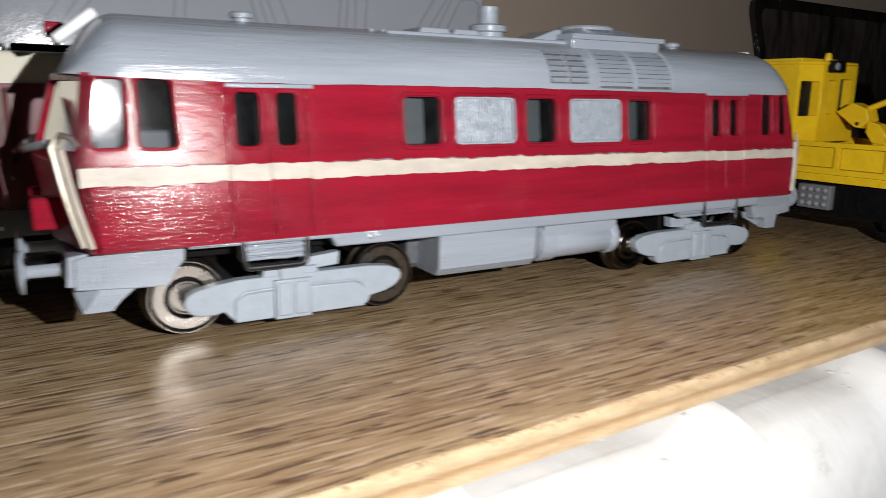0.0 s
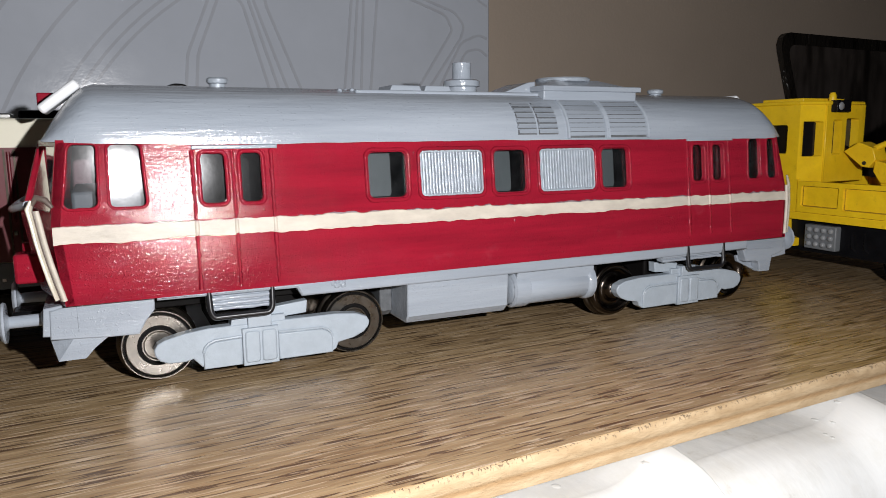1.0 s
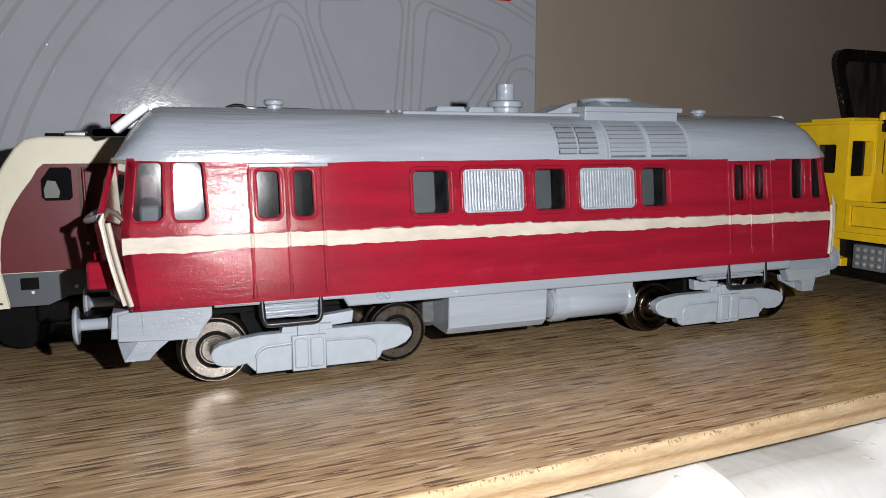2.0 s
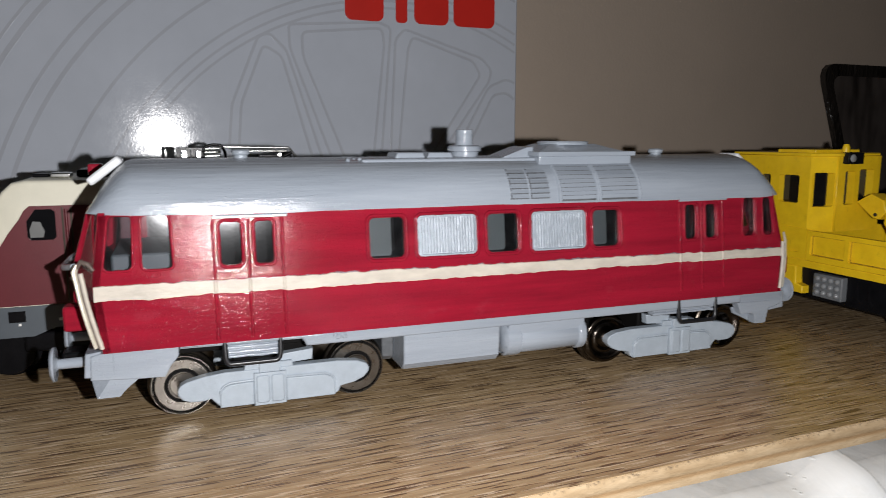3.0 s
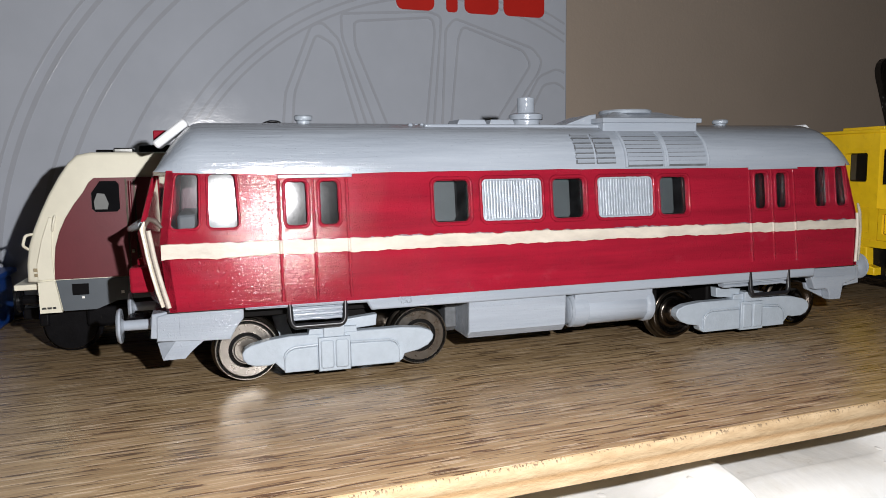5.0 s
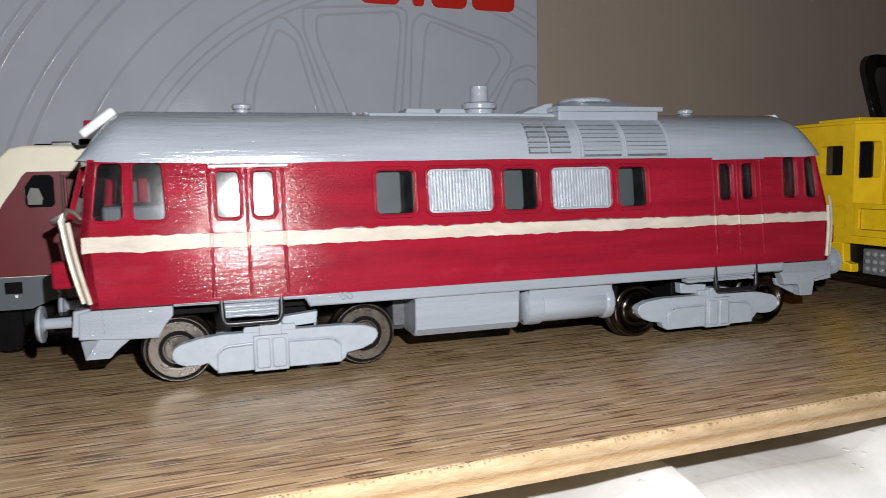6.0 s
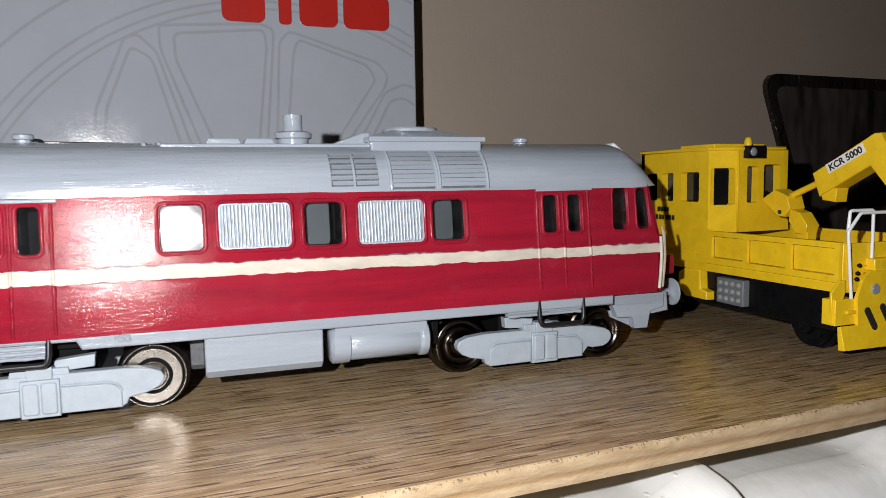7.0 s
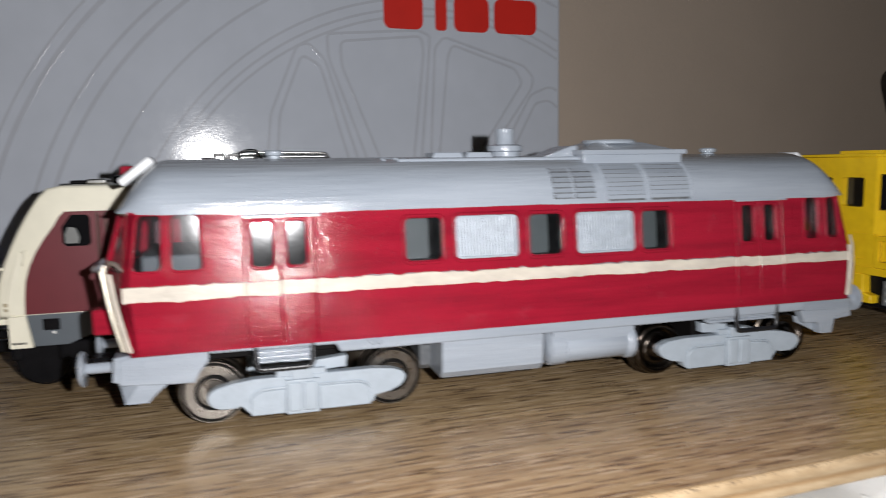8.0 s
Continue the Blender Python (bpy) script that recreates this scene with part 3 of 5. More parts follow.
for mirror in (False, True):
    for other in (False, True):
        place = end_wall(mirror, other)
        rows = [(0, 1.5), (1.5, 1.5), (1.5, 2.72), (1.5, 3.86), (0, 3.86), (0, 2.6)]
        part("cab_front", plate(rows, [rounded(0.07, 1.49 if mirror else 1.46, 2.84, 3.77, 0.06)], place, 0.06 if mirror else 0.12), red, loco, "pointed red cab front")
        pane(plate(rounded(0.06, 1.48, 2.83, 3.78, 0.1), [], lambda u, v, d, q=place: q(u, v, d + 0.05), 0.02), loco)

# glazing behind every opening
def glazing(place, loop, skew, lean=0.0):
    """A pane behind an opening; its tilt sets where the lamp's glare shows."""
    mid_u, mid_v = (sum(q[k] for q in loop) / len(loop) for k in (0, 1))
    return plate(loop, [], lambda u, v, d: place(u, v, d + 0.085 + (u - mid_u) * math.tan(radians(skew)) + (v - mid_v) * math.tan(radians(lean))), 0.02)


# skew and lean per pane, chosen for where the lamp's reflection falls
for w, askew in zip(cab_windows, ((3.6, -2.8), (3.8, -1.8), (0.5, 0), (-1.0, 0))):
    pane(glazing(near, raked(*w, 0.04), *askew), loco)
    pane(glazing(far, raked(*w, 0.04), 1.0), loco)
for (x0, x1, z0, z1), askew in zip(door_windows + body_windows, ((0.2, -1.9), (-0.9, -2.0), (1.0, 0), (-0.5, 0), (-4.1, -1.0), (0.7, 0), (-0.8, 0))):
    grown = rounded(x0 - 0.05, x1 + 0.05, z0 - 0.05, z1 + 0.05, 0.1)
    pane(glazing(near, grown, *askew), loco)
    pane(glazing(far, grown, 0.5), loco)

# raised frames round the windows
def bead(loop, thick, lift):
    """A hand-made raised bead round an opening, a little uneven."""
    loop = [*loop, loop[0]]
    pts = []
    for (u0, v0), (u1, v1) in zip(loop, loop[1:]):
        n = max(1, round(math.hypot(u1 - u0, v1 - v0) / 0.06))
        pts += [near(u0 + (u1 - u0) * k / n, v0 + (v1 - v0) * k / n, -lift) for k in range(n)]
    pts.append(pts[0])
    swell = [0.84 + 0.3 * random.random() for _ in pts]
    swell[-1] = swell[0]
    return tube(pts, thick, 8, None, 1.0, swell)


for w in cab_windows:
    part("window_frame", bead(raked(*w, 0.012, 0.1, 5), 0.024, 0.004), red, loco)
for x0, x1, z0, z1 in door_windows:
    part("window_frame", bead(rounded(x0 - 0.025, x1 + 0.025, z0 - 0.025, z1 + 0.025, 0.1, 5), 0.036, 0.006), red, loco)
for x0, x1, z0, z1 in body_windows + louvres:
    part("window_frame", bead(rounded(x0 - 0.045, x1 + 0.045, z0 - 0.045, z1 + 0.045, 0.12, 5), 0.036, 0.004), red, loco)


def stripe(place, x0, x1):
    """The cream stripe, with the unsteady edges of a brush."""
    n = 320
    top, low = [], []
    for i in range(n + 1):
        x = x0 + (x1 - x0) * i / n
        droop = -0.009 * (x + 4.7)
        wob = lambda k: noise.noise((x * 1.2, k, 0)) * 0.024 + noise.noise((x * 5, k, 3)) * 0.022 + noise.noise((x * 14, k, 5)) * 0.012
        top.append((x, 2.645 + droop * 0.8 + wob(1)))
        low.append((x, 2.375 + droop * 0.3 + wob(7)))
    bm = bmesh.new()
    grid = []
    for (x, zt), (_, zb) in zip(top, low):
        grid.append([bm.verts.new(place(x, z, d)) for z, d in ((zt, 0.01), (zt - 0.01, -0.027), (zb + 0.01, -0.027), (zb, 0.01))])
    for a, b in zip(grid, grid[1:]):
        for k in range(3):
            bm.faces.new((a[k], a[k + 1], b[k + 1], b[k]))
    return bm


def mauve_line(place, x0, x1):
    """A thin mauve-grey line along the head of the stripe, broken in places."""
    bm = bmesh.new()
    last = None
    for i in range(401):
        x = x0 + (x1 - x0) * i / 400
        wob = noise.noise((x * 1.2, 1, 0)) * 0.024 + noise.noise((x * 5, 1, 3)) * 0.022 + noise.noise((x * 14, 1, 5)) * 0.012
        top = 2.645 - 0.0072 * (x + 4.7) + wob
        wide = 0.028 * noise.noise((x * 0.8, 11, 0)) + 0.02 * noise.noise((x * 4.5, 12, 0)) + 0.004
        if wide < 0.004:
            last = None
            continue
        pair = [bm.verts.new(place(x, z, d)) for z, d in ((top - 0.012, -0.012), (top + wide, -0.012), (top + wide, 0.01))]
        if last:
            for k in range(2):
                bm.faces.new((last[k], last[k + 1], pair[k + 1], pair[k]))
        last = pair
    return bm


part("mauve_line", mauve_line(near, -1.2, 10.0), mauve_grey, loco, "broken mauve-grey line along the stripe")
part("stripe", stripe(near, -4.76, 10.08), cream, loco, "uneven hand-painted cream stripe")
part("stripe", stripe(far, -4.76, 10.08), cream, loco, "uneven hand-painted cream stripe")

# doors: leaves between beaded ridges
for x0, xm, x1, low in ((-2.80, -2.205, -1.60, 1.56), (7.13, 7.715, 8.31, 1.72)):
    for a, b in ((x0 + 0.05, xm - 0.03), (xm + 0.03, x1 - 0.05)):
        w = [q for q in door_windows if a < q[0] < b][0]
        part("door", plate([(a, low + 0.02), (b, low + 0.02), (b, 3.70), (a, 3.70)], [rounded(w[0], w[1], w[2], w[3], 0.09)], lambda u, v, d: near(u, v, d - 0.018), 0.03), red, loco, "flush red door leaf", 30)
    for x in (x0, xm, x1):
        pts = [near(x + 0.012 * (random.random() - 0.5), low + (3.68 - low) * k / 44, 0.0) for k in range(45)]
        bm = tube(pts, 0.038, 8, None, 1.0, [0.5 + 0.62 * random.random() for k in range(45)])
        part("door_ridge", bm, red, loco)
        sag = x + 4.7
        pts = [near(x, 2.385 - 0.0027 * sag + (0.25 - 0.0045 * sag) * k / 8, -0.002) for k in range(9)]
        part("stripe_bead", tube(pts, 0.044, 8, None, 1.0, [0.7] + [0.85 + 0.25 * random.random() for _ in range(7)] + [0.7]), cream, loco)
    part("door_sill", prism([(x0, 3.70), (x1 + 0.1, 3.70), (x1 + 0.1, 3.76), (x0, 3.76)], "y", -0.05, 0.02, 0.015, None, near), grey, loco, "grey rain strip over the door")

# louvre panels with upright ribs
for x0, x1, z0, z1 in louvres:
    panel = part("louvre", plate(rounded(x0 - 0.02, x1 + 0.02, z0 - 0.02, z1 + 0.02, 0.1), [], lambda u, v, d: near(u, v, d + 0.05), 0.05), louvre_grey, loco, "silver-grey ribbed louvre panel")
    count = 19
    for i in range(count):
        x = x0 + 0.06 + (x1 - x0 - 0.12) * i / (count - 1)
        jit = 0.008 * (random.random() - 0.5)
        pts = [near(x + jit * (1 - k / 4), z0 + 0.03 + (z1 - z0 - 0.06) * k / 8, 0.03 + 0.008 * random.random()) for k in range(9)]
        part("rib", tube(pts, 0.024, 6, None, 1.0, [0.8 + 0.4 * random.random() for _ in pts]), louvre_grey, panel)
    part("louvre_frame", ring_plate(x0 + 0.02, x1 - 0.02, z0 + 0.02, z1 - 0.02, 0.08, 0.035, lambda u, v, d: near(u, v, d - 0.005), 0.05), louvre_grey, panel)

# roof: one shell, drawn down and rounded at both ends
EAVE, TOP, HALF = 3.755, 4.725, 1.41
CROWN = TOP - EAVE
EAVE_LINE = [(-4.9, 3.82), (-3.4, 3.79), (-1.8, 3.765), (0.0, 3.78), (2.7, 3.78), (4.7, 3.765), (6.4, 3.755), (8.4, 3.75), (10.3, 3.74)]


def roof_height(off):
    r = min(1.0, abs(off) / HALF)
    return (1 - r ** 2.25) ** (1 / 2.25)


bm = bmesh.new()
ends = (0, 0.04, 0.1, 0.18, 0.28, 0.4, 0.54, 0.7, 0.85, 1.0)
stations = [(-4.82 + 0.74 * k, 1 - (1 - k) ** 1.8, 1 - k) for k in ends]
stations += [(-4.08 + 13.52 * i / 60, 1.0, 0.0) for i in range(1, 60)]
stations += [(2 * MID_X - 0.06 - x, h, e) for x, h, e in reversed(stations[: len(ends)])]
rows = []
for i, (x, h, e) in enumerate(stations):
    row = []
    for k in range(33):
        a = math.pi * k / 32
        c = math.cos(a)
        waist = 1 - 0.02 * e - 0.15 * e ** 3
        off = -HALF * math.copysign(abs(c) ** 0.8, c) * waist
        eave = between(x, EAVE_LINE) + 0.03 * e + 0.012 * noise.noise((x * 1.7, 3.1, 0)) + 0.006 * noise.noise((x * 7, 1.3, 0))
        z = eave + (TOP - eave) * h * roof_height(off / waist) - 0.012 * (x + 4.7) / 14.7 * h
        bulge = 0.04 * e * (1 - min(1, abs(off) / HALF) ** 2) * (1 if x > MID_X else -1)
        row.append(bm.verts.new((x + bulge, MID_Y + off, z)))
    rows.append(row)
for a, b in zip(rows, rows[1:]):
    for k in range(32):
        bm.faces.new((a[k], a[k + 1], b[k + 1], b[k]))
for row in (rows[0], rows[-1]):
    bm.faces.new(row)
rim = [row[0] for row in rows], [row[-1] for row in rows]
under = [[bm.verts.new(v.co + Vector((0, s * 0.09, -0.005))) for v in line] for line, s in zip(rim, (1, -1))]
for line, low in zip(rim, under):
    for i in range(len(line) - 1):
        bm.faces.new((line[i], line[i + 1], low[i + 1], low[i]))
part("roof", bm, roof_grey, loco, "brush-painted grey roof with streaks", 50)


def roof_y(z):
    """The near flank of the roof at a height."""
    r = (1 - min(0.999, max(0, (z - EAVE) / CROWN)) ** 2.25) ** (1 / 2.25)
    return MID_Y - HALF * r


# roof flank vents: two columns of short slots, then two slatted panels, over painted-in shade
def roof_patch(x0, x1, z0, z1, lift):
    bm = bmesh.new()
    rows = []
    for k in range(13):
        z = z0 + (z1 - z0) * k / 12
        rows.append([bm.verts.new((x, roof_y(z) - lift, z)) for x in (x0, x1)])
    for p, q in zip(rows, rows[1:]):
        bm.faces.new((p[0], p[1], q[1], q[0]))
    return bm


for c0, c1 in ((3.01, 3.38), (3.46, 3.86)):
    for i in range(6):
        z = 3.885 + 0.1 * i
        lip = part("vent_hood", prism([(roof_y(z) - 0.045, z + 0.012), (roof_y(z) + 0.02, z + 0.006), (roof_y(z + 0.075) + 0.02, z + 0.075), (roof_y(z + 0.075) - 0.004, z + 0.078)], "x", c0 - 0.04 * random.random(), c1, 0.006), grey, loco, "small pressed vent in the roof flank")
        part("vent_shade", roof_patch(c0 - 0.03, c1 + 0.012, z - 0.016, z + 0.012, 0.007), shade_grey, lip, "thin strip of painted shade below the vent")
        part("vent_side_shade", tube([(c0 - 0.015, roof_y(z + 0.005) - 0.012, z + 0.005), (c0 - 0.01, roof_y(z + 0.07) - 0.006, z + 0.07)], 0.014, 6), shade_grey, lip)
for c0, c1 in ((4.16, 4.97), (5.12, 6.01)):
    vent = part("roof_vent", roof_patch(c0, c1, 3.80, 4.50, 0.008), shade_grey, loco, "slatted grey vent in the roof flank")
    for x in (c0 - 0.05, c1 + 0.05):
        part("vent_rib", tube([(x, roof_y(z) - 0.01, z) for z in [3.79 + 0.036 * k for k in range(21)]], 0.038, 6), grey, vent)
    for i in range(8):
        z = 3.835 + 0.083 * i + 0.008 * random.random()
        quad = [(roof_y(z) - 0.036, z + 0.002), (roof_y(z) + 0.02, z), (roof_y(z + 0.075) + 0.02, z + 0.075), (roof_y(z + 0.075) - 0.02, z + 0.075)]
        part("slat", prism(quad, "x", c0 - 0.02, c1 + 0.02), grey, vent)

# raised walkway, hatches and the fan hood
part("roof_walkway", box(0.08, 4.1, 1.0, 2.4, 4.5, 4.685, 0.03), grey, loco, "raised grey roof panel")
for x0, x1 in ((0.86, 1.52), (1.55, 2.14)):
    part("roof_hatch", prism([(x0, 4.68), (x1, 4.68), (x1 - 0.06, 4.80), (x0 + 0.05, 4.80)], "y", 1.35, 2.05, 0.02), grey, loco)
bm = bmesh.new()
for i in range(26):
    made = bmesh.ops.create_icosphere(bm, subdivisions=1, radius=0.03 + 0.03 * random.random())["verts"]
    bmesh.ops.translate(bm, verts=made, vec=(-0.22 + 0.34 * random.random(), 1.02 + 1.1 * random.random(), 4.665 + 0.02 * random.random()))
part("filler_lumps", bm, grey, loco, "rough lumps of painted filler")
hood = part("fan_hood", box(3.86, 6.15, 0.80, 2.60, 4.52, 4.80, 0.03), grey, loco, "grey fan hood with sloping top")
bm = bmesh.new()
low = [bm.verts.new(p) for p in ((3.9, 0.86, 4.79), (6.1, 0.86, 4.79), (6.1, 2.54, 4.79), (3.9, 2.54, 4.79))]
high = [bm.verts.new(p) for p in ((4.4, 1.3, 4.97), (5.5, 1.3, 4.97), (5.5, 2.1, 4.97), (4.4, 2.1, 4.97))]
for i in range(4):
    bm.faces.new((low[i], low[(i + 1) % 4], high[(i + 1) % 4], high[i]))
bm.faces.new(high)
bm.faces.new(low[::-1])
part("hood_top", bm, grey, hood)
part("hood_lip", box(3.82, 6.22, 0.73, 2.67, 4.71, 4.815, 0.02), grey, hood)
part("hood_ramp", prism([(3.2, 4.68), (3.95, 4.68), (3.95, 4.92), (3.8, 4.90)], "y", 1.25, 2.15, 0.02), grey, hood)
part("fan_ring", lathe([(0.42, 4.95), (0.56, 4.95), (0.58, 5.0), (0.55, 5.03), (0.45, 5.02), (0.42, 4.99), (0.0, 4.985)], (4.92, 1.7, 0), "z", 36), louvre_grey, hood, "pale round fan ring")

part("exhaust_pipe", lathe([(0.30, 4.66), (0.30, 4.80), (0.36, 4.82), (0.36, 4.92), (0.30, 4.95), (0.20, 4.95), (0.185, 5.0), (0.185, 5.27), (0.15, 5.28), (0.14, 5.18), (0, 5.18)], (2.52, 1.7, 0), "z", 28), grey, loco, "grey flanged exhaust pipe")
for x, z in ((-2.16, 4.70), (7.45, 4.665)):
    part("roof_cap", lathe([(0.13, z - 0.1), (0.13, z + 0.07), (0.17, z + 0.09), (0.18, z + 0.15), (0.15, z + 0.18), (0, z + 0.18)], (x, 1.7, 0), "z", 20), louvre_grey, loco, "small grey roof vent cap")
part("roof_cap", lathe([(0.06, 4.5), (0.07, 4.64), (0.05, 4.68), (0, 4.69)], (9.06, 1.7, 0), "z", 14), louvre_grey, loco)
slope = math.atan2(0.47, 0.6)
for s in (1, -1):
    m = Matrix.Translation((-4.57 if s == 1 else 2 * MID_X + 4.50, 1.7, 4.52 if s == 1 else 4.47)) @ Matrix.Rotation(-slope * s, 4, "Y")
    part("roof_lamp_bar", box(-0.35, 0.35, -0.34, 0.34, -0.08, 0.08, 0.05, None, m), white_plastic, loco, "plain white lamp bar on the sloping roof end")
part("red_horn", box(-4.92, -4.66, 2.2, 2.42, 4.40, 4.62, 0.03), red, loco, "small red block on the roof end")


def both_ends(name, make, material, label="", shift=0.0, lift=0.0):
    """Builds a piece at one end, and its mirror image at the other."""
    for s in (1, -1):
        bm = make()
        if s == -1:
            bmesh.ops.transform(bm, matrix=Matrix.Translation((2 * MID_X + shift, 0, lift)) @ Matrix.Diagonal((-1, 1, 1, 1)), verts=bm.verts)
            bmesh.ops.reverse_faces(bm, faces=bm.faces)
        part(name, bm, material, loco, label)


# corner mouldings, headlight blocks, buffer beams, ploughs
lip = [(-4.98, 0.24, 3.02), (-5.03, 0.22, 2.9), (-5.0, 0.2, 2.72), (-4.96, 0.17, 2.45), (-4.90, 0.15, 2.15), (-4.83, 0.13, 1.85), (-4.765, 0.12, 1.60)]
back_lip = [(10.09, 0.23, 2.90), (10.13, 0.20, 2.7), (10.13, 0.16, 2.3), (10.09, 0.13, 1.95), (10.03, 0.09, 1.6)]
for path in (lip, back_lip):
    s = 1 if path is lip else -1
    for across in (1, -1):
        side = lambda y: y if across == 1 else 2 * MID_Y - y
        strip = part("corner_moulding", tube([(x, side(y), z) for x, y, z in path], 0.052, 10, None, 0.6, [0.8, 1.15] + [1.0] * (len(path) - 3) + [0.8]), ivory, loco, "bent ivory moulding strip at the cab corner")
        part("moulding_gap", tube([(x + 0.055 * s, side(y - 0.01), z - 0.02) for x, y, z in path[1:]], 0.022, 8), moulding_brown, strip)
        part("moulding_backing", tube([(x + 0.095 * s, side(y - 0.02), z - 0.02) for x, y, z in path[1:]], 0.036, 8), cream, strip, "cream inner edge of the moulding")
        if path is lip:
            part("moulding_hook", tube([(path[0][0] - 0.01 * s, side(path[0][1]), path[0][2] - 0.06), (path[0][0] + 0.06 * s, side(path[0][1] - 0.02), path[0][2] + 0.05), (path[0][0] + 0.17 * s, side(path[0][1] - 0.06), path[0][2] + 0.01), (path[0][0] + 0.25 * s, side(path[0][1] - 0.08), path[0][2] - 0.1)], 0.045, 8, None, 1.0, [0.7, 1, 1, 0.6]), moulding_brown, strip)
part("waist_moulding", tube(bend([(-5.06, 0.5, 2.95), (-5.3, 1.0, 2.86), (-5.36, 1.7, 2.8), (-5.3, 2.4, 2.86), (-5.06, 2.9, 2.95)], 0.3), 0.06, 8), grey, loco, "grey ridge round the cab front")
for y in (0.78, 2.22):
    both_ends("headlight_block", lambda: box(-5.34, -4.95, y, y + 0.4, 1.75, 2.2, 0.05), red, "red headlight block", 0.17)
both_ends("buffer_beam", lambda: prism([(-5.02, 1.02), (-4.60, 0.98), (-4.56, 1.49), (-4.98, 1.44)], "y", 0.36, 3.04, 0.02), grey, "grey buffer beam")


def plough(y0, y1):
    """A plough cheek: a plate that folds back along a slanting crease towards the middle."""
    bm = bmesh.new()
    inward = 1 if y1 > y0 else -1
    face = [(-4.62, 0.95), (-4.84, 0.63), (-4.48, 0.63), (-4.34, 0.78), (-4.15, 0.93)]
    near_side = [bm.verts.new((x, y0, z)) for x, z in face]
    far_side = [bm.verts.new((x + 0.02, y1, z)) for x, z in face]
    fold = [bm.verts.new((-4.95, y0 + 0.26 * inward, 0.97)), bm.verts.new((-4.91, y0 + 0.38 * inward, 0.65)), bm.verts.new((-4.6, y0 + 0.55 * inward, 0.97))]
    bm.faces.new(near_side)
    bm.faces.new(far_side[::-1])
    for i in range(1, 5):
        k = (i + 1) % 5
        bm.faces.new((near_side[i], near_side[k], far_side[k], far_side[i]))
    bm.faces.new((near_side[0], fold[0], near_side[1]))
    bm.faces.new((fold[0], fold[1], near_side[1]))
    bm.faces.new((near_side[0], far_side[0], fold[2], fold[0]))
    bm.faces.new((fold[0], fold[2], fold[1]))
    bm.faces.new((near_side[1], fold[1], far_side[1]))
    bm.faces.new((fold[1], fold[2], far_side[0], far_side[1]))
    return bm


for y0, y1 in ((0.33, 0.55), (3.07, 2.85)):
    near_y, far_y = min(y0, y1), max(y0, y1)
    part("skirt", prism([(-4.92, 0.97), (-4.16, 0.92), (-3.72, 0.91), (-3.62, 1.10), (-3.48, 1.27), (-3.47, 1.49), (-4.53, 1.49), (-4.90, 1.40)], "y", near_y, far_y, 0.02), grey, loco, "grey end skirt")
    part("skirt_seam", box(-4.545, -4.525, near_y - 0.012, far_y + 0.012, 1.05, 1.48, 0.004), grey, loco)
    part("plough", plough(y0 + (0.03 if y1 > y0 else -0.03), y1), grey, loco, "folded grey plough plate")
    # the other end has its plough foot in one piece with the skirt, over a slanting inner plate
    foot = [(9.49, 0.87), (9.52, 0.69), (9.83, 0.68), (9.90, 1.03), (10.25, 1.12), (10.25, 1.42), (10.2, 1.49), (8.84, 1.49), (8.86, 1.37), (8.97, 1.21), (9.08, 0.96), (9.38, 0.95), (9.45, 0.93)]
    end = part("skirt", prism(foot, "y", near_y, far_y, 0.018), grey, loco, "grey end skirt with a plough foot")
    back = y0 + 1.4 * (y1 - y0)
    part("plough_plate", prism([(9.0, 1.08), (9.05, 0.93), (9.54, 0.70), (9.62, 0.74), (9.5, 1.05)], "y", min(y1, back), max(y1, back), 0.012), grey, end)
    part("skirt_rib", tube([(9.02, y0, 1.235), (9.5, y0, 1.225), (9.93, y0, 1.215)], 0.016, 6), grey, end)
for y in (0.78, 2.62):
    both_ends("buffer", lambda: lathe([(0, -4.9), (0.14, -4.9), (0.14, -5.02), (0.095, -5.05), (0.09, -5.46), (0.14, -5.5), (0.30, -5.50), (0.31, -5.53), (0.28, -5.57), (0, -5.60)], (0, y, 1.2), "x", 24), grey, "round grey buffer", -0.1, 0.15)
both_ends("coupler", lambda: box(-5.5, -4.9, 1.45, 1.95, 0.92, 1.2, 0.04), black_plastic, "black coupler")

# underframe
part("underframe", box(-4.55, 9.9, 0.62, 2.78, 1.22, 1.52, 0.02), inside, loco, "dark underframe floor")
for y0, y1 in ((0.09, 0.30), (3.10, 3.31)):
    part("sill", prism([(-3.45, 1.45), (-1.32, 1.435), (-1.24, 1.29), (8.82, 1.30), (8.82, 1.515), (-3.45, 1.515)], "y", y0, y1, 0.035), grey, loco, "grey side sill")
for x0, x1, z0, z1 in body_windows:
    liner = part("window_liner", ring_plate(x0, x1, z0, z1, 0.08, 0.05, lambda u, v, d: near(u, v, d + 0.14), 0.58), inside, loco, "black liner behind the window")
    part("liner_back", plate(rounded(x0 - 0.05, x1 + 0.05, z0 - 0.05, z1 + 0.05, 0.08), [], lambda u, v, d: near(u, v, d + 0.72), 0.03), inside, liner)
    part("inner_card", plate(rounded(x0 - 0.04, x0 + 0.50, z0 - 0.04, z1 + 0.04, 0.12), [], lambda u, v, d: near(u, v, d + 0.28), 0.03), olive_grey, liner, "flat slate grey card inside the window")
for x0, x1 in ((-4.5, -3.3),):
    part("cab_desk", box(x0, x1, 0.62, 2.85, 1.52, 3.10, 0.05), desk_grey, loco, "grey inner cab desk")
# not a known part: a black sheet added to keep the door windows dark
part("window_blackout", box(-3.05, 8.45, 1.3, 1.4, 1.53, 3.72), inside, loco, "added black sheet that darkens the door windows")
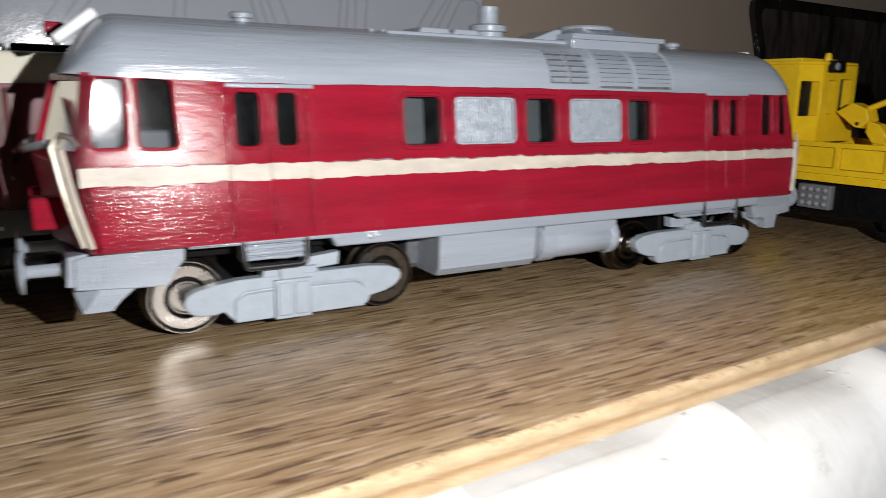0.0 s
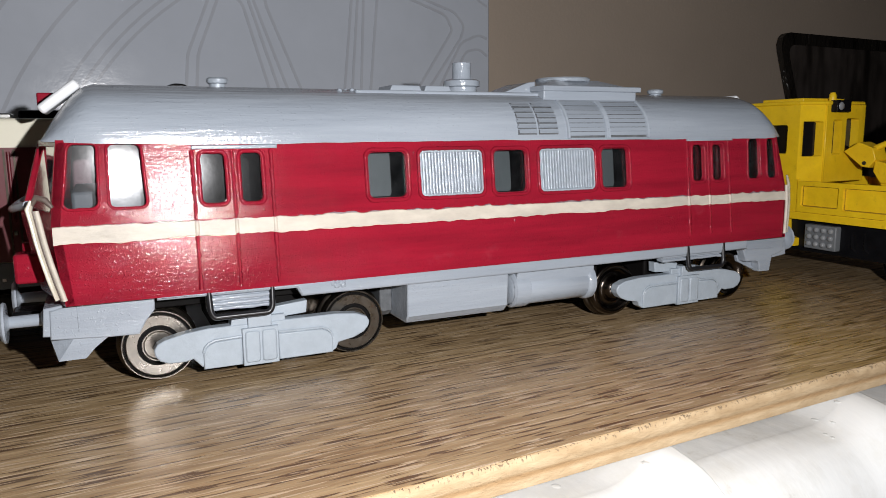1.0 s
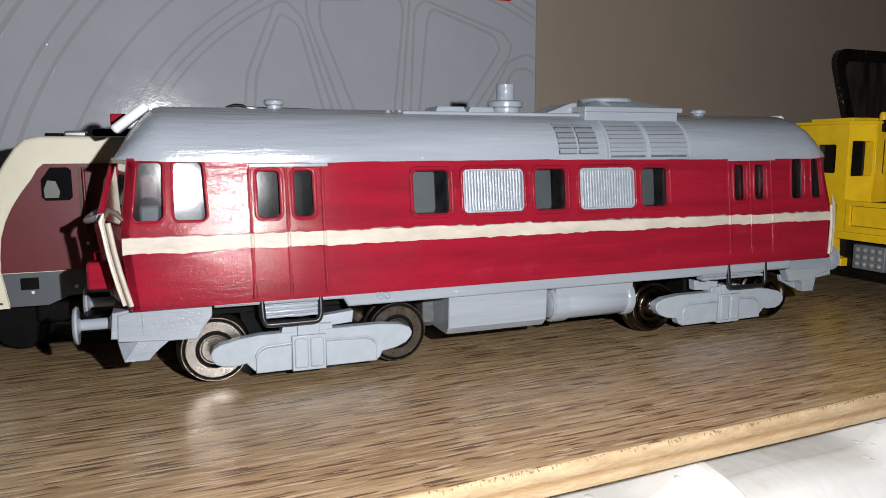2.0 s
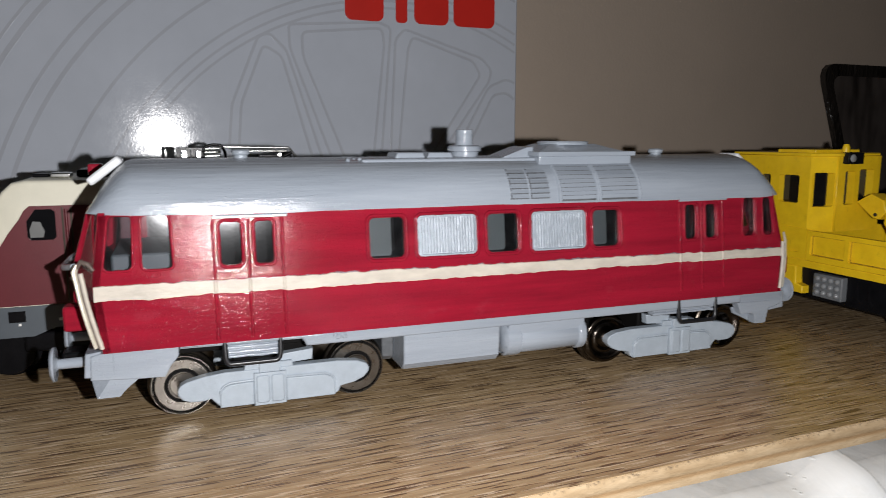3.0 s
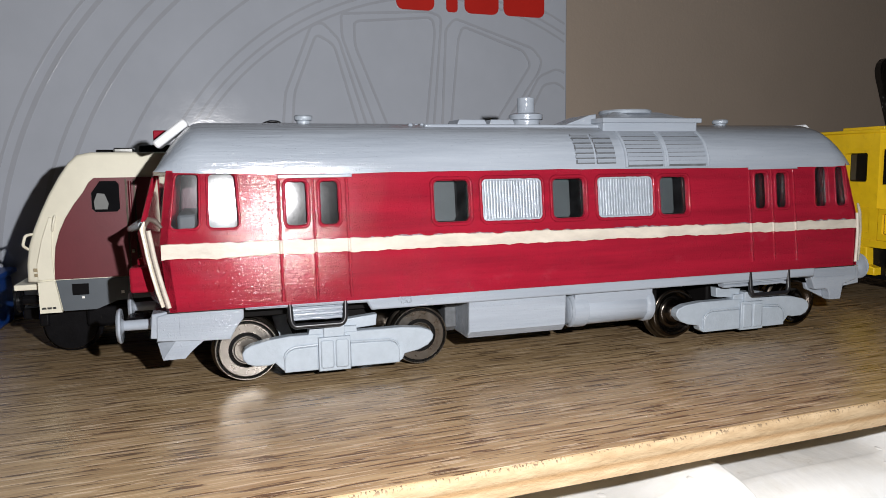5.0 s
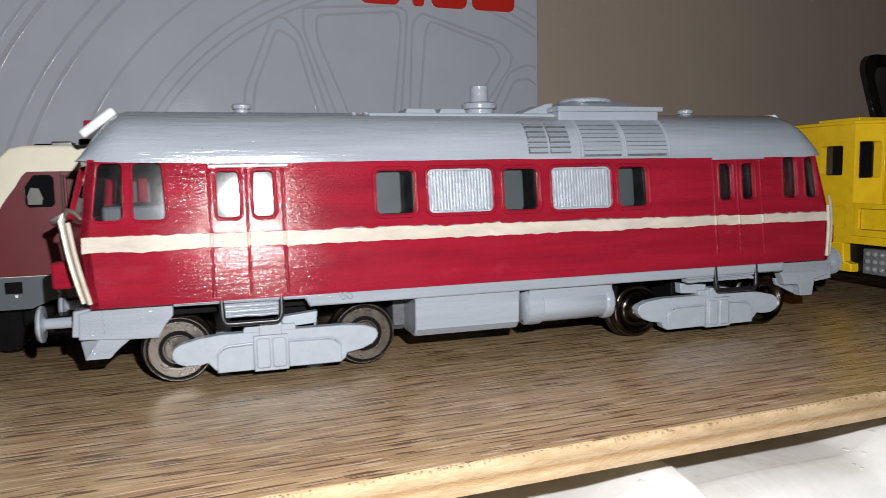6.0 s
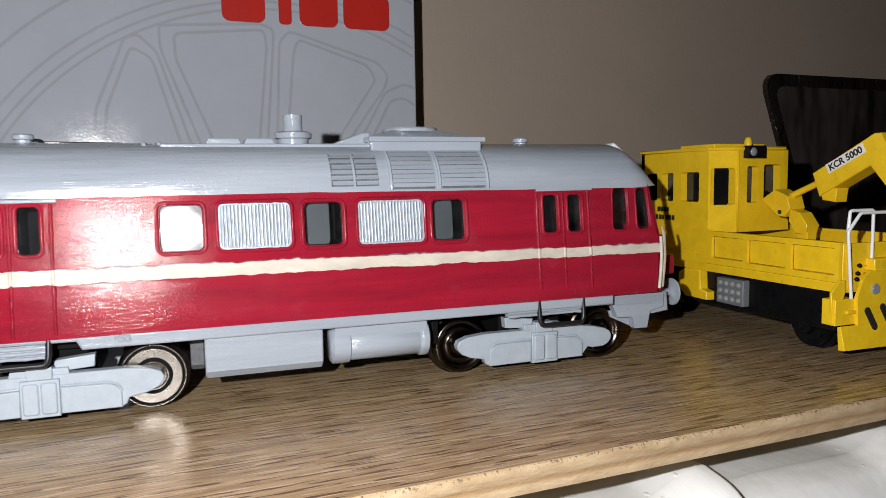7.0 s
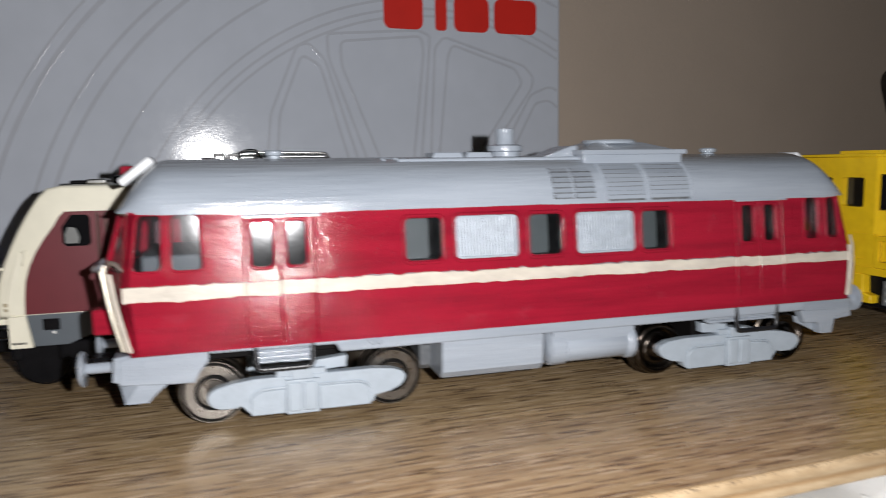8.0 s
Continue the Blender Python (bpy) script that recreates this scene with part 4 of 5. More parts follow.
part("cab_bulkhead", box(-3.2, -3.1, 0.36, 3.04, 1.52, 3.72), inside, loco)
part("cab_bulkhead", box(8.46, 8.56, 0.36, 3.04, 1.52, 3.72), inside, loco)
equip = part("equipment_box", prism([(0.16, 1.5), (0.20, 0.69), (0.33, 0.555), (3.07, 0.555), (3.20, 0.69), (3.24, 1.5)], "x", 0.66, 2.72, 0.025), grey, loco, "grey underfloor equipment box")
# this end is darker: facing away from the lamp is put into its colour
part("box_end", prism([(0.95, 1.34), (0.95, 0.66), (1.1, 0.55), (2.3, 0.55), (2.45, 0.66), (2.45, 1.34)], "x", 0.42, 0.66, 0.02), shade_grey, equip)
tank = part("fuel_tank", lathe([(0, 2.88), (0.26, 2.88), (0.33, 2.95), (0.33, 4.72), (0.26, 4.80), (0, 4.80)], (0, 0.53, 0.91), "x", 28), grey, loco, "grey cylindrical tank with ring bands")
for x, w in ((2.90, 0.36), (4.60, 0.2)):
    part("tank_band", lathe([(0.31, x - 0.01), (0.365, x + 0.03), (0.37, x + w / 2), (0.365, x + w - 0.03), (0.32, x + w)], (0, 0.53, 0.91), "x", 28), grey, tank)
part("tank_hanger", box(2.95, 4.75, 0.24, 0.9, 1.0, 1.5, 0.02), grey, tank)
bm = bmesh.new()
for i in range(14):
    made = bmesh.ops.create_icosphere(bm, subdivisions=1, radius=0.04 + 0.03 * random.random())["verts"]
    bmesh.ops.translate(bm, verts=made, vec=(-0.72 + 0.2 * random.random(), 0.12, 1.4 + 0.08 * random.random()))
part("sill_bracket", bm, grey, loco)
part("engine_pan", box(4.95, 5.1, 0.6, 2.8, 0.7, 1.3, 0.03), inside, loco)


def step_wire(x0, x1, z):
    return tube(bend([(x0, 0.13, 1.5), (x0 + 0.01, 0.08, z + 0.1), (x0 + 0.06, 0.07, z), (x1 - 0.06, 0.07, z), (x1 - 0.01, 0.08, z + 0.1), (x1, 0.13, 1.5)], 0.05), 0.05, 8)


part("step_wire", step_wire(-2.70, -1.72, 1.10), black_wire, loco, "bent black wire step under the door")
part("step_wire", step_wire(7.08, 8.10, 1.0), black_wire, loco, "bent black wire step under the door")
for x0, x1 in ((-2.74, -1.70), (6.4, 8.05)):
    panel = part("step_panel", box(x0, x1, 0.14, 0.30, 1.2, 1.43, 0.02), grey, loco, "grey ribbed panel behind the step")
    for z in (1.22, 1.30, 1.385):
        pts = [(x0 + (x1 - x0) * k / 12, 0.13, z + 0.012 * (random.random() - 0.5)) for k in range(13)]
        part("panel_rib", tube(pts, 0.034, 8, None, 1.0, [0.75 + 0.4 * random.random() for _ in pts]), grey, panel)

# ---- bogies ----
WHEEL_Z = 0.622


def wheel_profile(sign, domed):
    """The turned face, flat with ring grooves or domed, and the flange behind it."""
    y = MID_Y + sign * 1.05
    rim = [(0, -0.02), (0.215, -0.02), (0.235, -0.035), (0.252, -0.035), (0.26, 0.08), (0.322, 0.08), (0.328, -0.015), (0.325, -0.028), (0.48, -0.03), (0.492, -0.02), (0.495, 0.08), (0.522, 0.08), (0.527, -0.02), (0.54, -0.034), (0.552, -0.034), (0.56, -0.015), (0.56, 0.10), (0, 0.10)]
    if domed:
        rim = [(0, -0.12), (0.1, -0.12), (0.15, -0.105), (0.2, -0.06), (0.235, 0.0), (0.27, 0.05), (0.32, 0.075), (0.37, 0.06), (0.41, 0.02), (0.45, -0.02), (0.49, -0.035), (0.525, -0.028), (0.548, 0.0), (0.56, 0.04), (0.56, 0.10), (0, 0.10)]
    back = [(0, 0.101), (0.561, 0.101), (0.564, 0.20), (0.605, 0.225), (0.62, 0.24), (0.621, 0.30), (0.60, 0.32), (0, 0.32)]
    return [[(r, y - sign * d) for r, d in line] for line in (rim, back)]


def side_frame(sign):
    """The long pointed bogie side, with its lower panel, centre block and upper pads."""
    face = 0.30
    shape = [(-1.71, 0.0), (-1.70, -0.10), (-1.63, -0.19), (-1.50, -0.245), (-1.25, -0.25), (-1.14, -0.22), (-1.02, -0.36), (-0.92, -0.41), (1.10, -0.42), (1.2, -0.36), (1.24, -0.26), (1.35, -0.24), (1.52, -0.21), (1.70, -0.13), (1.79, -0.03), (1.81, 0.05), (1.76, 0.14), (1.58, 0.21), (1.2, 0.25), (-0.9, 0.25), (-1.25, 0.21), (-1.55, 0.14), (-1.66, 0.08)]
    y = lambda d: MID_Y + sign * (MID_Y - d)
    pieces = [("side_frame", prism([(u, v + 0.63) for u, v in shape], "y", y(face), y(face + 0.22), 0.02))]
    for end, root in ((-0.99, -0.39), (1.13, 0.21)):
        k = 1 if end < root else -1
        arch = [(end, 0.225), (end, 0.47), (end + 0.03 * k, 0.55), (end + 0.09 * k, 0.61), (end + 0.19 * k, 0.65), (root, 0.665), (root, 0.225)]
        pieces.append(("frame_panel", prism(arch, "y", y(face - 0.035), y(face + 0.05), 0.018)))
        pieces.append(("frame_rib", tube([(u, y(face - 0.02), v + 0.03) for u, v in arch[1:6]], 0.02, 6)))
    pieces.append(("axle_block", prism([(-0.38, 0.2), (0.20, 0.2), (0.20, 0.82), (-0.38, 0.82)], "y", y(face - 0.07), y(face + 0.1), 0.015)))
    for x0, x1 in ((-0.345, -0.105), (-0.075, 0.165)):
        pieces.append(("pad", prism(rounded(x0, x1, 0.25, 0.775, 0.05, 3), "y", y(face - 0.095), y(face - 0.05), 0.025)))
    pieces.append(("upper_pad", prism([(-0.28, 0.82), (0.10, 0.82), (0.10, 1.03), (-0.28, 1.03)], "y", y(face - 0.05), y(face + 0.2), 0.015)))
    pieces.append(("upper_pad", prism([(-0.55, 0.86), (0.35, 0.86), (0.33, 0.98), (-0.52, 0.98)], "y", y(face + 0.02), y(face + 0.28), 0.015)))
    pieces.append(("link", prism([(0.15, 0.9), (0.72, 0.94), (0.74, 1.15), (0.1, 1.09)], "y", y(face + 0.1), y(face + 0.3), 0.015)))
    return pieces


def bogie(cx, flip, rim_metal, domed):
    s = -1 if flip else 1
    to = Matrix.Translation((cx, 0, 0)) @ Matrix.Diagonal((s, 1, 1, 1))
    frame = box(-0.72, 0.72, 0.75, 2.65, 0.62, 1.22, 0.05)
    bmesh.ops.transform(frame, matrix=to, verts=frame.verts)
    unit = part("bogie", frame, inside, loco, "dark bogie block between the wheels")
    for sign in (-1, 1):
        for name, bm in side_frame(sign):
            bmesh.ops.transform(bm, matrix=to, verts=bm.verts)
            part(name, bm, bogie_grey, unit, "pale blue-grey painted bogie side" if name == "side_frame" else "")
    for x in (-1.615, 1.615):
        for sign in (-1, 1):
            face, back = wheel_profile(sign, domed)
            part("wheel", lathe(face, (cx + x, 0, WHEEL_Z), "y", 48), rim_metal, unit, "darker domed steel wheel" if domed else "turned steel wheel with ring grooves", 50 if domed else 20)
            # black rings paint the shade down in the turned grooves
            for r0, r1 in () if domed else ((0.257, 0.326), (0.493, 0.525)):
                y = MID_Y + sign * 1.02
                part("groove_shade", lathe([(r0, y), (r1, y), (r1, y - sign * 0.02), (r0, y - sign * 0.02)], (cx + x, 0, WHEEL_Z), "y", 40), inside, unit, "black ring painted as shade in the turned groove")
            # darker steel puts the rim's shade on the flange into its colour
            part("wheel_flange", lathe(back, (cx + x, 0, WHEEL_Z), "y", 40), dark_steel, unit, "wheel flange darkened for the shade behind the rim")
        part("axle", lathe([(0, 0.8), (0.09, 0.8), (0.09, 2.6), (0, 2.6)], (cx + x, 0, WHEEL_Z), "y", 12), dark_steel, unit)


bogie(-1.825, False, steel, False)
bogie(7.19, True, darker_steel, True)

# ---- the cream and burgundy electric locomotive standing behind ----
e_loco = thing("model_electric_locomotive", (2, 5.3, 0), "cream and burgundy model electric locomotive with slate grey skirt", "model train")
NEAR_E, FAR_E = 3.7, 6.9
nose = [(11.45, 4.25), (-6.25, 4.25), (-6.5, 4.20), (-6.68, 4.03), (-6.87, 3.75), (-7.06, 3.42), (-7.23, 3.07), (-7.38, 2.72), (-7.49, 2.38), (-7.55, 2.02), (-7.56, 1.64), (-7.35, 1.62), (-7.38, 1.0), (-6.96, 1.0), (-6.3, 1.06), (-5.9, 1.24), (11.45, 1.24)]
part("body", prism(nose, "y", NEAR_E, FAR_E, 0.07), loco_cream, e_loco, "smooth pale cream cab and roof band", 50)
maroon = [(11.45, 3.73), (-6.2, 3.73), (-6.30, 3.64), (-6.41, 3.45), (-6.60, 3.2), (-6.77, 2.93), (-6.90, 2.65), (-6.99, 2.35), (-7.03, 2.0), (-7.04, 1.68), (11.45, 1.68)]
cab_hole = [(-6.10, 3.66), (-6.27, 3.42), (-6.27, 3.10), (-6.21, 3.03), (-5.80, 3.03), (-5.74, 3.09), (-5.74, 3.60), (-5.80, 3.66)]
part("side_panel", plate(maroon, [cab_hole], lambda u, v, d: (u, NEAR_E - 0.045 + d, v), 0.05), burgundy, e_loco, "satin burgundy side panel")
part("skirt", plate([(11.45, 1.66), (-7.03, 1.66), (-6.93, 1.02), (-6.3, 1.02), (-5.9, 1.18), (-5.5, 1.2), (11.45, 1.2)], [], lambda u, v, d: (u, NEAR_E - 0.04 + d, v), 0.05), loco_grey, e_loco, "slate grey lower skirt")
part("front_skirt", plate([(-7.36, 1.64), (-7.05, 1.66), (-6.95, 1.0), (-7.36, 1.0)], [], lambda u, v, d: (u, NEAR_E - 0.06 + d, v), 0.06), loco_cream, e_loco)
win = part("cab_window", plate(cab_hole, [], lambda u, v, d: (u, NEAR_E - 0.012 + d, v), 0.01), dark_glass, e_loco, "dark glazed cab side window")
part("window_frame", plate([((u + 6.0) * 1.13 - 6.0, (v - 3.345) * 1.11 + 3.345) for u, v in cab_hole], [[((u + 6.0) * 1.02 - 6.0, (v - 3.345) * 1.02 + 3.345) for u, v in cab_hole]], lambda u, v, d: (u, NEAR_E - 0.06 + d, v), 0.03), burgundy, win)
part("seat", prism([(-6.22, 3.08), (-5.98, 3.08), (-5.95, 3.2), (-6.02, 3.4), (-6.16, 3.42), (-6.23, 3.25)], "y", NEAR_E - 0.03, NEAR_E - 0.008, 0.008), seat_grey, win)
for x in (-5.62, -5.46):
    part("door_line", box(x, x + 0.035, NEAR_E - 0.06, NEAR_E - 0.02, 1.72, 3.7), dark_steel, e_loco)
part("door_rail", tube([(-5.53, NEAR_E - 0.08, 2.4), (-5.53, NEAR_E - 0.08, 3.66)], 0.03, 8), burgundy, e_loco)
part("step_box", box(-6.74, -6.43, NEAR_E - 0.055, NEAR_E - 0.02, 1.34, 1.57), black_plastic, e_loco, "small black step recess")
for x, z, w in ((-6.57, 1.26, 0.05), (-5.82, 1.32, 0.06)):
    part("mark", box(x, x + w, NEAR_E - 0.046, NEAR_E - 0.03, z, z + w), sticker_white, e_loco)
for x, z, w in ((-7.42, 1.86, 0.07), (-7.41, 1.76, 0.06)):
    part("mark", box(x, x + w, NEAR_E - 0.046, NEAR_E - 0.03, z, z + w), tan_metal, e_loco)
part("door_handle", box(-5.56, -5.50, NEAR_E - 0.075, NEAR_E - 0.05, 2.16, 2.24, 0.008), silver, e_loco)
part("nose_handle", tube([(-6.96, NEAR_E - 0.03, 2.98), (-6.97, NEAR_E - 0.07, 2.94), (-7.02, NEAR_E - 0.07, 2.72), (-7.03, NEAR_E - 0.03, 2.68)], 0.025, 8), loco_cream, e_loco)
for i, (dx, w) in enumerate(((0, 0.08), (0.1, 0.08), (0.2, 0.06))):
    part("lettering_bar", box(-7.32 + dx, -7.32 + dx + w, NEAR_E - 0.066, NEAR_E - 0.05, 1.08, 1.12), print_black, e_loco)
part("fairing", prism([(-7.02, 2.94), (-7.08, 2.96), (-7.24, 2.5), (-7.36, 2.0), (-7.36, 1.68), (-7.05, 1.68), (-7.08, 2.2)], "y", NEAR_E - 0.035, NEAR_E + 0.02, 0.012), loco_cream, e_loco)
part("hand_rail", tube(bend([(-7.4, NEAR_E + 0.1, 2.62), (-7.52, NEAR_E - 0.05, 2.6), (-7.58, NEAR_E - 0.05, 2.4), (-7.5, NEAR_E + 0.1, 2.3)], 0.05), 0.03, 8), loco_cream, e_loco, "cream hand rail on the nose")
part("front_step", box(-7.85, -7.36, NEAR_E + 0.15, FAR_E - 0.15, 1.46, 1.58, 0.02), loco_cream, e_loco)
for y in (NEAR_E + 0.45, FAR_E - 0.45):
    part("buffer", lathe([(0, -7.3), (0.1, -7.3), (0.1, -7.75), (0.24, -7.78), (0.25, -7.84), (0, -7.88)], (0, y, 1.22), "x", 20), black_plastic, e_loco)
part("coupler", box(-8.0, -7.2, 5.05, 5.55, 0.62, 0.9, 0.05), black_plastic, e_loco)
part("rail_guard", box(-7.5, -7.3, NEAR_E + 0.45, FAR_E - 0.45, 0.62, 1.0, 0.05), black_plastic, e_loco, "black guard below the nose")
for cx in (-5.6, 9.4):
    part("bogie", box(cx - 1.0, cx + 1.0, 4.1, 6.5, 0.55, 1.02, 0.08), black_plastic, e_loco, "black bogie")
    for dx in (-1.3, 1.3):
        for y in (4.2, 6.1):
            part("wheel", lathe([(0, y), (0.5, y), (0.52, y + 0.06), (0.52, y + 0.2), (0.6, y + 0.24), (0.6, y + 0.3), (0, y + 0.3)], (cx + dx, 0, 0.6), "y", 28), black_plastic, e_loco, "black wheel")
part("roof_equipment", box(-5.9, -5.5, 4.5, 5.0, 4.25, 4.36, 0.03), silver, e_loco)
part("roof_equipment", box(-6.3, -5.95, 4.9, 5.3, 4.25, 4.33, 0.03), black_plastic, e_loco)
part("roof_equipment", box(-5.4, 10.9, 4.6, 6.0, 4.25, 4.42, 0.05), black_plastic, e_loco)
# folded pantograph
pan = part("pantograph", box(-3.3, -0.9, 4.7, 5.7, 4.55, 4.62, 0.02), silver, e_loco, "folded bright metal pantograph")
for y in (4.75, 5.6):
    part("arm", tube(bend([(-2.32, y, 4.89), (-0.80, y, 4.865), (-0.60, y + 0.05, 4.62)], 0.04), 0.034, 8), silver, pan)
    part("arm", tube([(-1.8, y + 0.03, 4.79), (-0.84, y + 0.03, 4.785)], 0.03, 8), silver, pan)
    part("arm_brace", tube([(-0.95, y + 0.02, 4.64), (-0.72, y + 0.02, 4.76)], 0.04, 8), black_plastic, pan)
for x0, x1, top in ((-3.33, -3.03, 4.88), (-3.01, -2.74, 4.87)):
    bracket = part("pan_bracket", plate(rounded(x0, x1, 4.58, top, 0.04, 2), [rounded(x0 + 0.08, x1 - 0.07, 4.62, top - 0.07, 0.03, 2)], lambda u, v, d: (u, 4.72 + d, v), 0.12), black_plastic, pan, "black bracket of the folded head")
    part("bracket_core", box(x0 + 0.1, x1 - 0.06, 4.8, 5.5, 4.6, top - 0.05, 0.02), silver, bracket)
for z in (4.68, 4.77, 4.855):
    part("head_bar", tube([(-2.72, 4.74, z), (-2.36, 4.74, z + 0.01)], 0.034, 8), silver, pan)
part("strap", tube(bend([(-2.74, 4.71, 4.62), (-2.74, 4.71, 4.88), (-2.55, 4.71, 4.945), (-2.36, 4.71, 4.93), (-2.27, 4.71, 4.78), (-2.25, 4.71, 4.62)], 0.05), 0.035, 8), black_plastic, pan, "black strap over the head bars")
part("link_box", box(-1.5, -1.0, 4.74, 4.86, 4.62, 4.71, 0.02), black_plastic, pan)
part("link_pin", lathe([(0, 4.70), (0.045, 4.70), (0.05, 4.75)], (-1.02, 0, 4.70), "y", 12), silver, pan)
part("insulator", lathe([(0.12, 4.4), (0.16, 4.46), (0.1, 4.5), (0.16, 4.56), (0.1, 4.6)], (-2.2, 4.9, 0), "z", 14), black_plastic, pan)

# ---- the yellow crane wagon, standing across the shelf ----
crane = thing("model_crane_wagon", (14.55, 2.5, 0), "yellow model rail crane wagon with cab, dropside deck and jib", "model train")
NX, FX = 13.05, 16.1


def crane_near(u, v, d):
    return (NX + d, u, v)


def crane_far(u, v, d):
    return (FX - d, u, v)


panels = [rounded(-1.58, -0.42, 1.86, 2.43, 0.03, 1), rounded(-0.28, 0.90, 1.86, 2.43, 0.03, 1), rounded(1.03, 2.13, 1.88, 2.43, 0.03, 1)]
for place in (crane_near, crane_far):
    side = part("dropside", plate([(-1.68, 1.52), (2.25, 1.52), (2.25, 2.55), (-1.68, 2.55)], [], lambda u, v, d, q=place: q(u, v, d + 0.045), 0.08), yellow, crane, "yellow deck dropside with three framed panels")
    part("panel_frame", plate([(-1.68, 1.72), (2.25, 1.72), (2.25, 2.55), (-1.68, 2.55)], panels, lambda u, v, d, q=place: q(u, v, d - 0.035), 0.09), yellow, side)
    for loop in panels:
        us, vs = [q[0] for q in loop], [q[1] for q in loop]
        part("panel_outline", ring_plate(min(us) + 0.022, max(us) - 0.022, min(vs) + 0.022, max(vs) - 0.022, 0.02, 0.02, lambda u, v, d, q=place: q(u, v, d + 0.039), 0.01), dark_ochre, side, "thin dark ochre outline inside the panel recess")
    part("lower_lip", prism([(-1.66, 1.51), (7.4, 1.51), (7.4, 1.71), (-1.66, 1.71)], "y", -0.03, 0.06, 0.015, None, place), yellow, side)
    low = part("cab_lower_side", plate([(2.3, 1.52), (7.4, 1.52), (7.4, 2.58), (2.3, 2.58)], [rounded(2.56, 4.14, 1.9, 2.45, 0.03, 1), rounded(4.35, 6.2, 1.9, 2.45, 0.03, 1)], lambda u, v, d, q=place: q(u, v, d + 0.0), 0.05), yellow, crane)
    part("panel_backing", plate([(2.3, 1.52), (7.4, 1.52), (7.4, 2.58), (2.3, 2.58)], [], lambda u, v, d, q=place: q(u, v, d + 0.05), 0.05), yellow, low)
part("deck", box(NX + 0.1, FX - 0.1, -1.6, 7.3, 1.55, 1.75, 0.01), yellow, crane)
part("headboard", box(NX + 0.05, FX - 0.05, -1.7, -1.6, 1.5, 2.52, 0.02), yellow, crane)

# cab walls with openings
side_wall = [(2.40, 2.5), (5.25, 2.5), (5.25, 4.6), (2.40, 4.6)]
holes = [rounded(2.73, 3.46, 3.27, 4.05, 0.04, 1), rounded(3.78, 4.28, 3.27, 4.04, 0.04, 1), rounded(4.5, 5.1, 3.27, 4.04, 0.04, 1)]
for place in (crane_near, crane_far):
    part("cab_side", plate(side_wall, holes, lambda u, v, d, q=place: q(u, v, d + (0.03 if q is crane_near else 0.45)), 0.2), yellow, crane, "yellow cab side with small windows", 30)


def fold(u, v, d):
    return (NX + 0.02 + u, 2.36 - 0.27 * u / 0.72 + d, v)


def front(u, v, d):
    return (u, 2.08 + 0.04 * (u - 13.77) + d, v)


part("cab_front", plate([(0, 2.5), (0.70, 2.5), (0.70, 4.6), (0, 4.6)], [rounded(0.06, 0.64, 3.2, 4.14, 0.04, 1)], fold, 0.24), yellow, crane, "angled yellow cab front with windows", 30)
part("cab_front", plate([(13.77, 2.5), (15.52, 2.5), (15.27, 4.6), (13.77, 4.6)], [rounded(14.06, 14.44, 3.24, 4.18, 0.04, 1), rounded(14.62, 15.18, 3.28, 4.22, 0.04, 1)], front, 0.24), yellow, crane, "angled yellow cab front with windows", 30)
part("front_post", tube([(13.77, 2.09, 2.5), (13.77, 2.09, 4.66)], 0.03, 6), yellow, crane)
part("cab_corner", prism([(15.28, 2.14), (15.45, 2.16), (15.62, 2.42), (15.6, 2.8), (15.2, 2.8)], "z", 2.5, 4.6, 0.01), yellow, crane)
part("cab_roof", prism([(13.02, 2.34), (13.76, 2.04), (15.32, 2.1), (15.66, 2.44), (15.66, 5.28), (13.04, 5.28)], "z", 4.58, 4.68, 0.03), yellow, crane, "flat yellow cab roof")
part("roof_plate", box(13.35, 15.0, 2.5, 3.85, 4.66, 4.77, 0.02), yellow, crane)
part("cab_inside", box(13.6, 15.6, 3.0, 5.15, 2.5, 4.5), inside, crane, "dark cab interior")
part("cab_back", box(13.08, 15.65, 5.1, 5.24, 2.5, 4.59), yellow, crane)
for x0, x1, z0, z1, p in ((0.08, 0.64, 3.18, 4.16, fold), (14.04, 14.46, 3.22, 4.2, front), (14.6, 15.2, 3.26, 4.24, front)):
    pane(plate([(x0, z0), (x1, z0), (x1, z1), (x0, z1)], [], lambda u, v, d, q=p: q(u, v, d + 0.245), 0.01), crane, dark_glass)
for hole in holes:
    ys = [q[0] for q in hole]
    pane(plate([(min(ys) - 0.02, 3.25), (max(ys) + 0.02, 3.25), (max(ys) + 0.02, 4.07), (min(ys) - 0.02, 4.07)], [], lambda u, v, d: crane_near(u, v, d + 0.235), 0.01), crane, dark_glass)
lamp_box = part("lamp_box", box(13.92, 14.48, 1.9, 2.12, 4.38, 4.70, 0.02), black_plastic, crane, "black lamp box with a grey lens")
part("lens", lathe([(0, 1.87), (0.09, 1.88), (0.11, 1.9), (0.11, 1.93)], (14.08, 0, 4.54), "y", 18), lens_grey, lamp_box)
part("beacon", lathe([(0.1, 4.66), (0.1, 4.78), (0.09, 4.86), (0.06, 4.92), (0, 4.93)], (14.3, 2.35, 0), "z", 16), yellow, crane, "small yellow beacon")
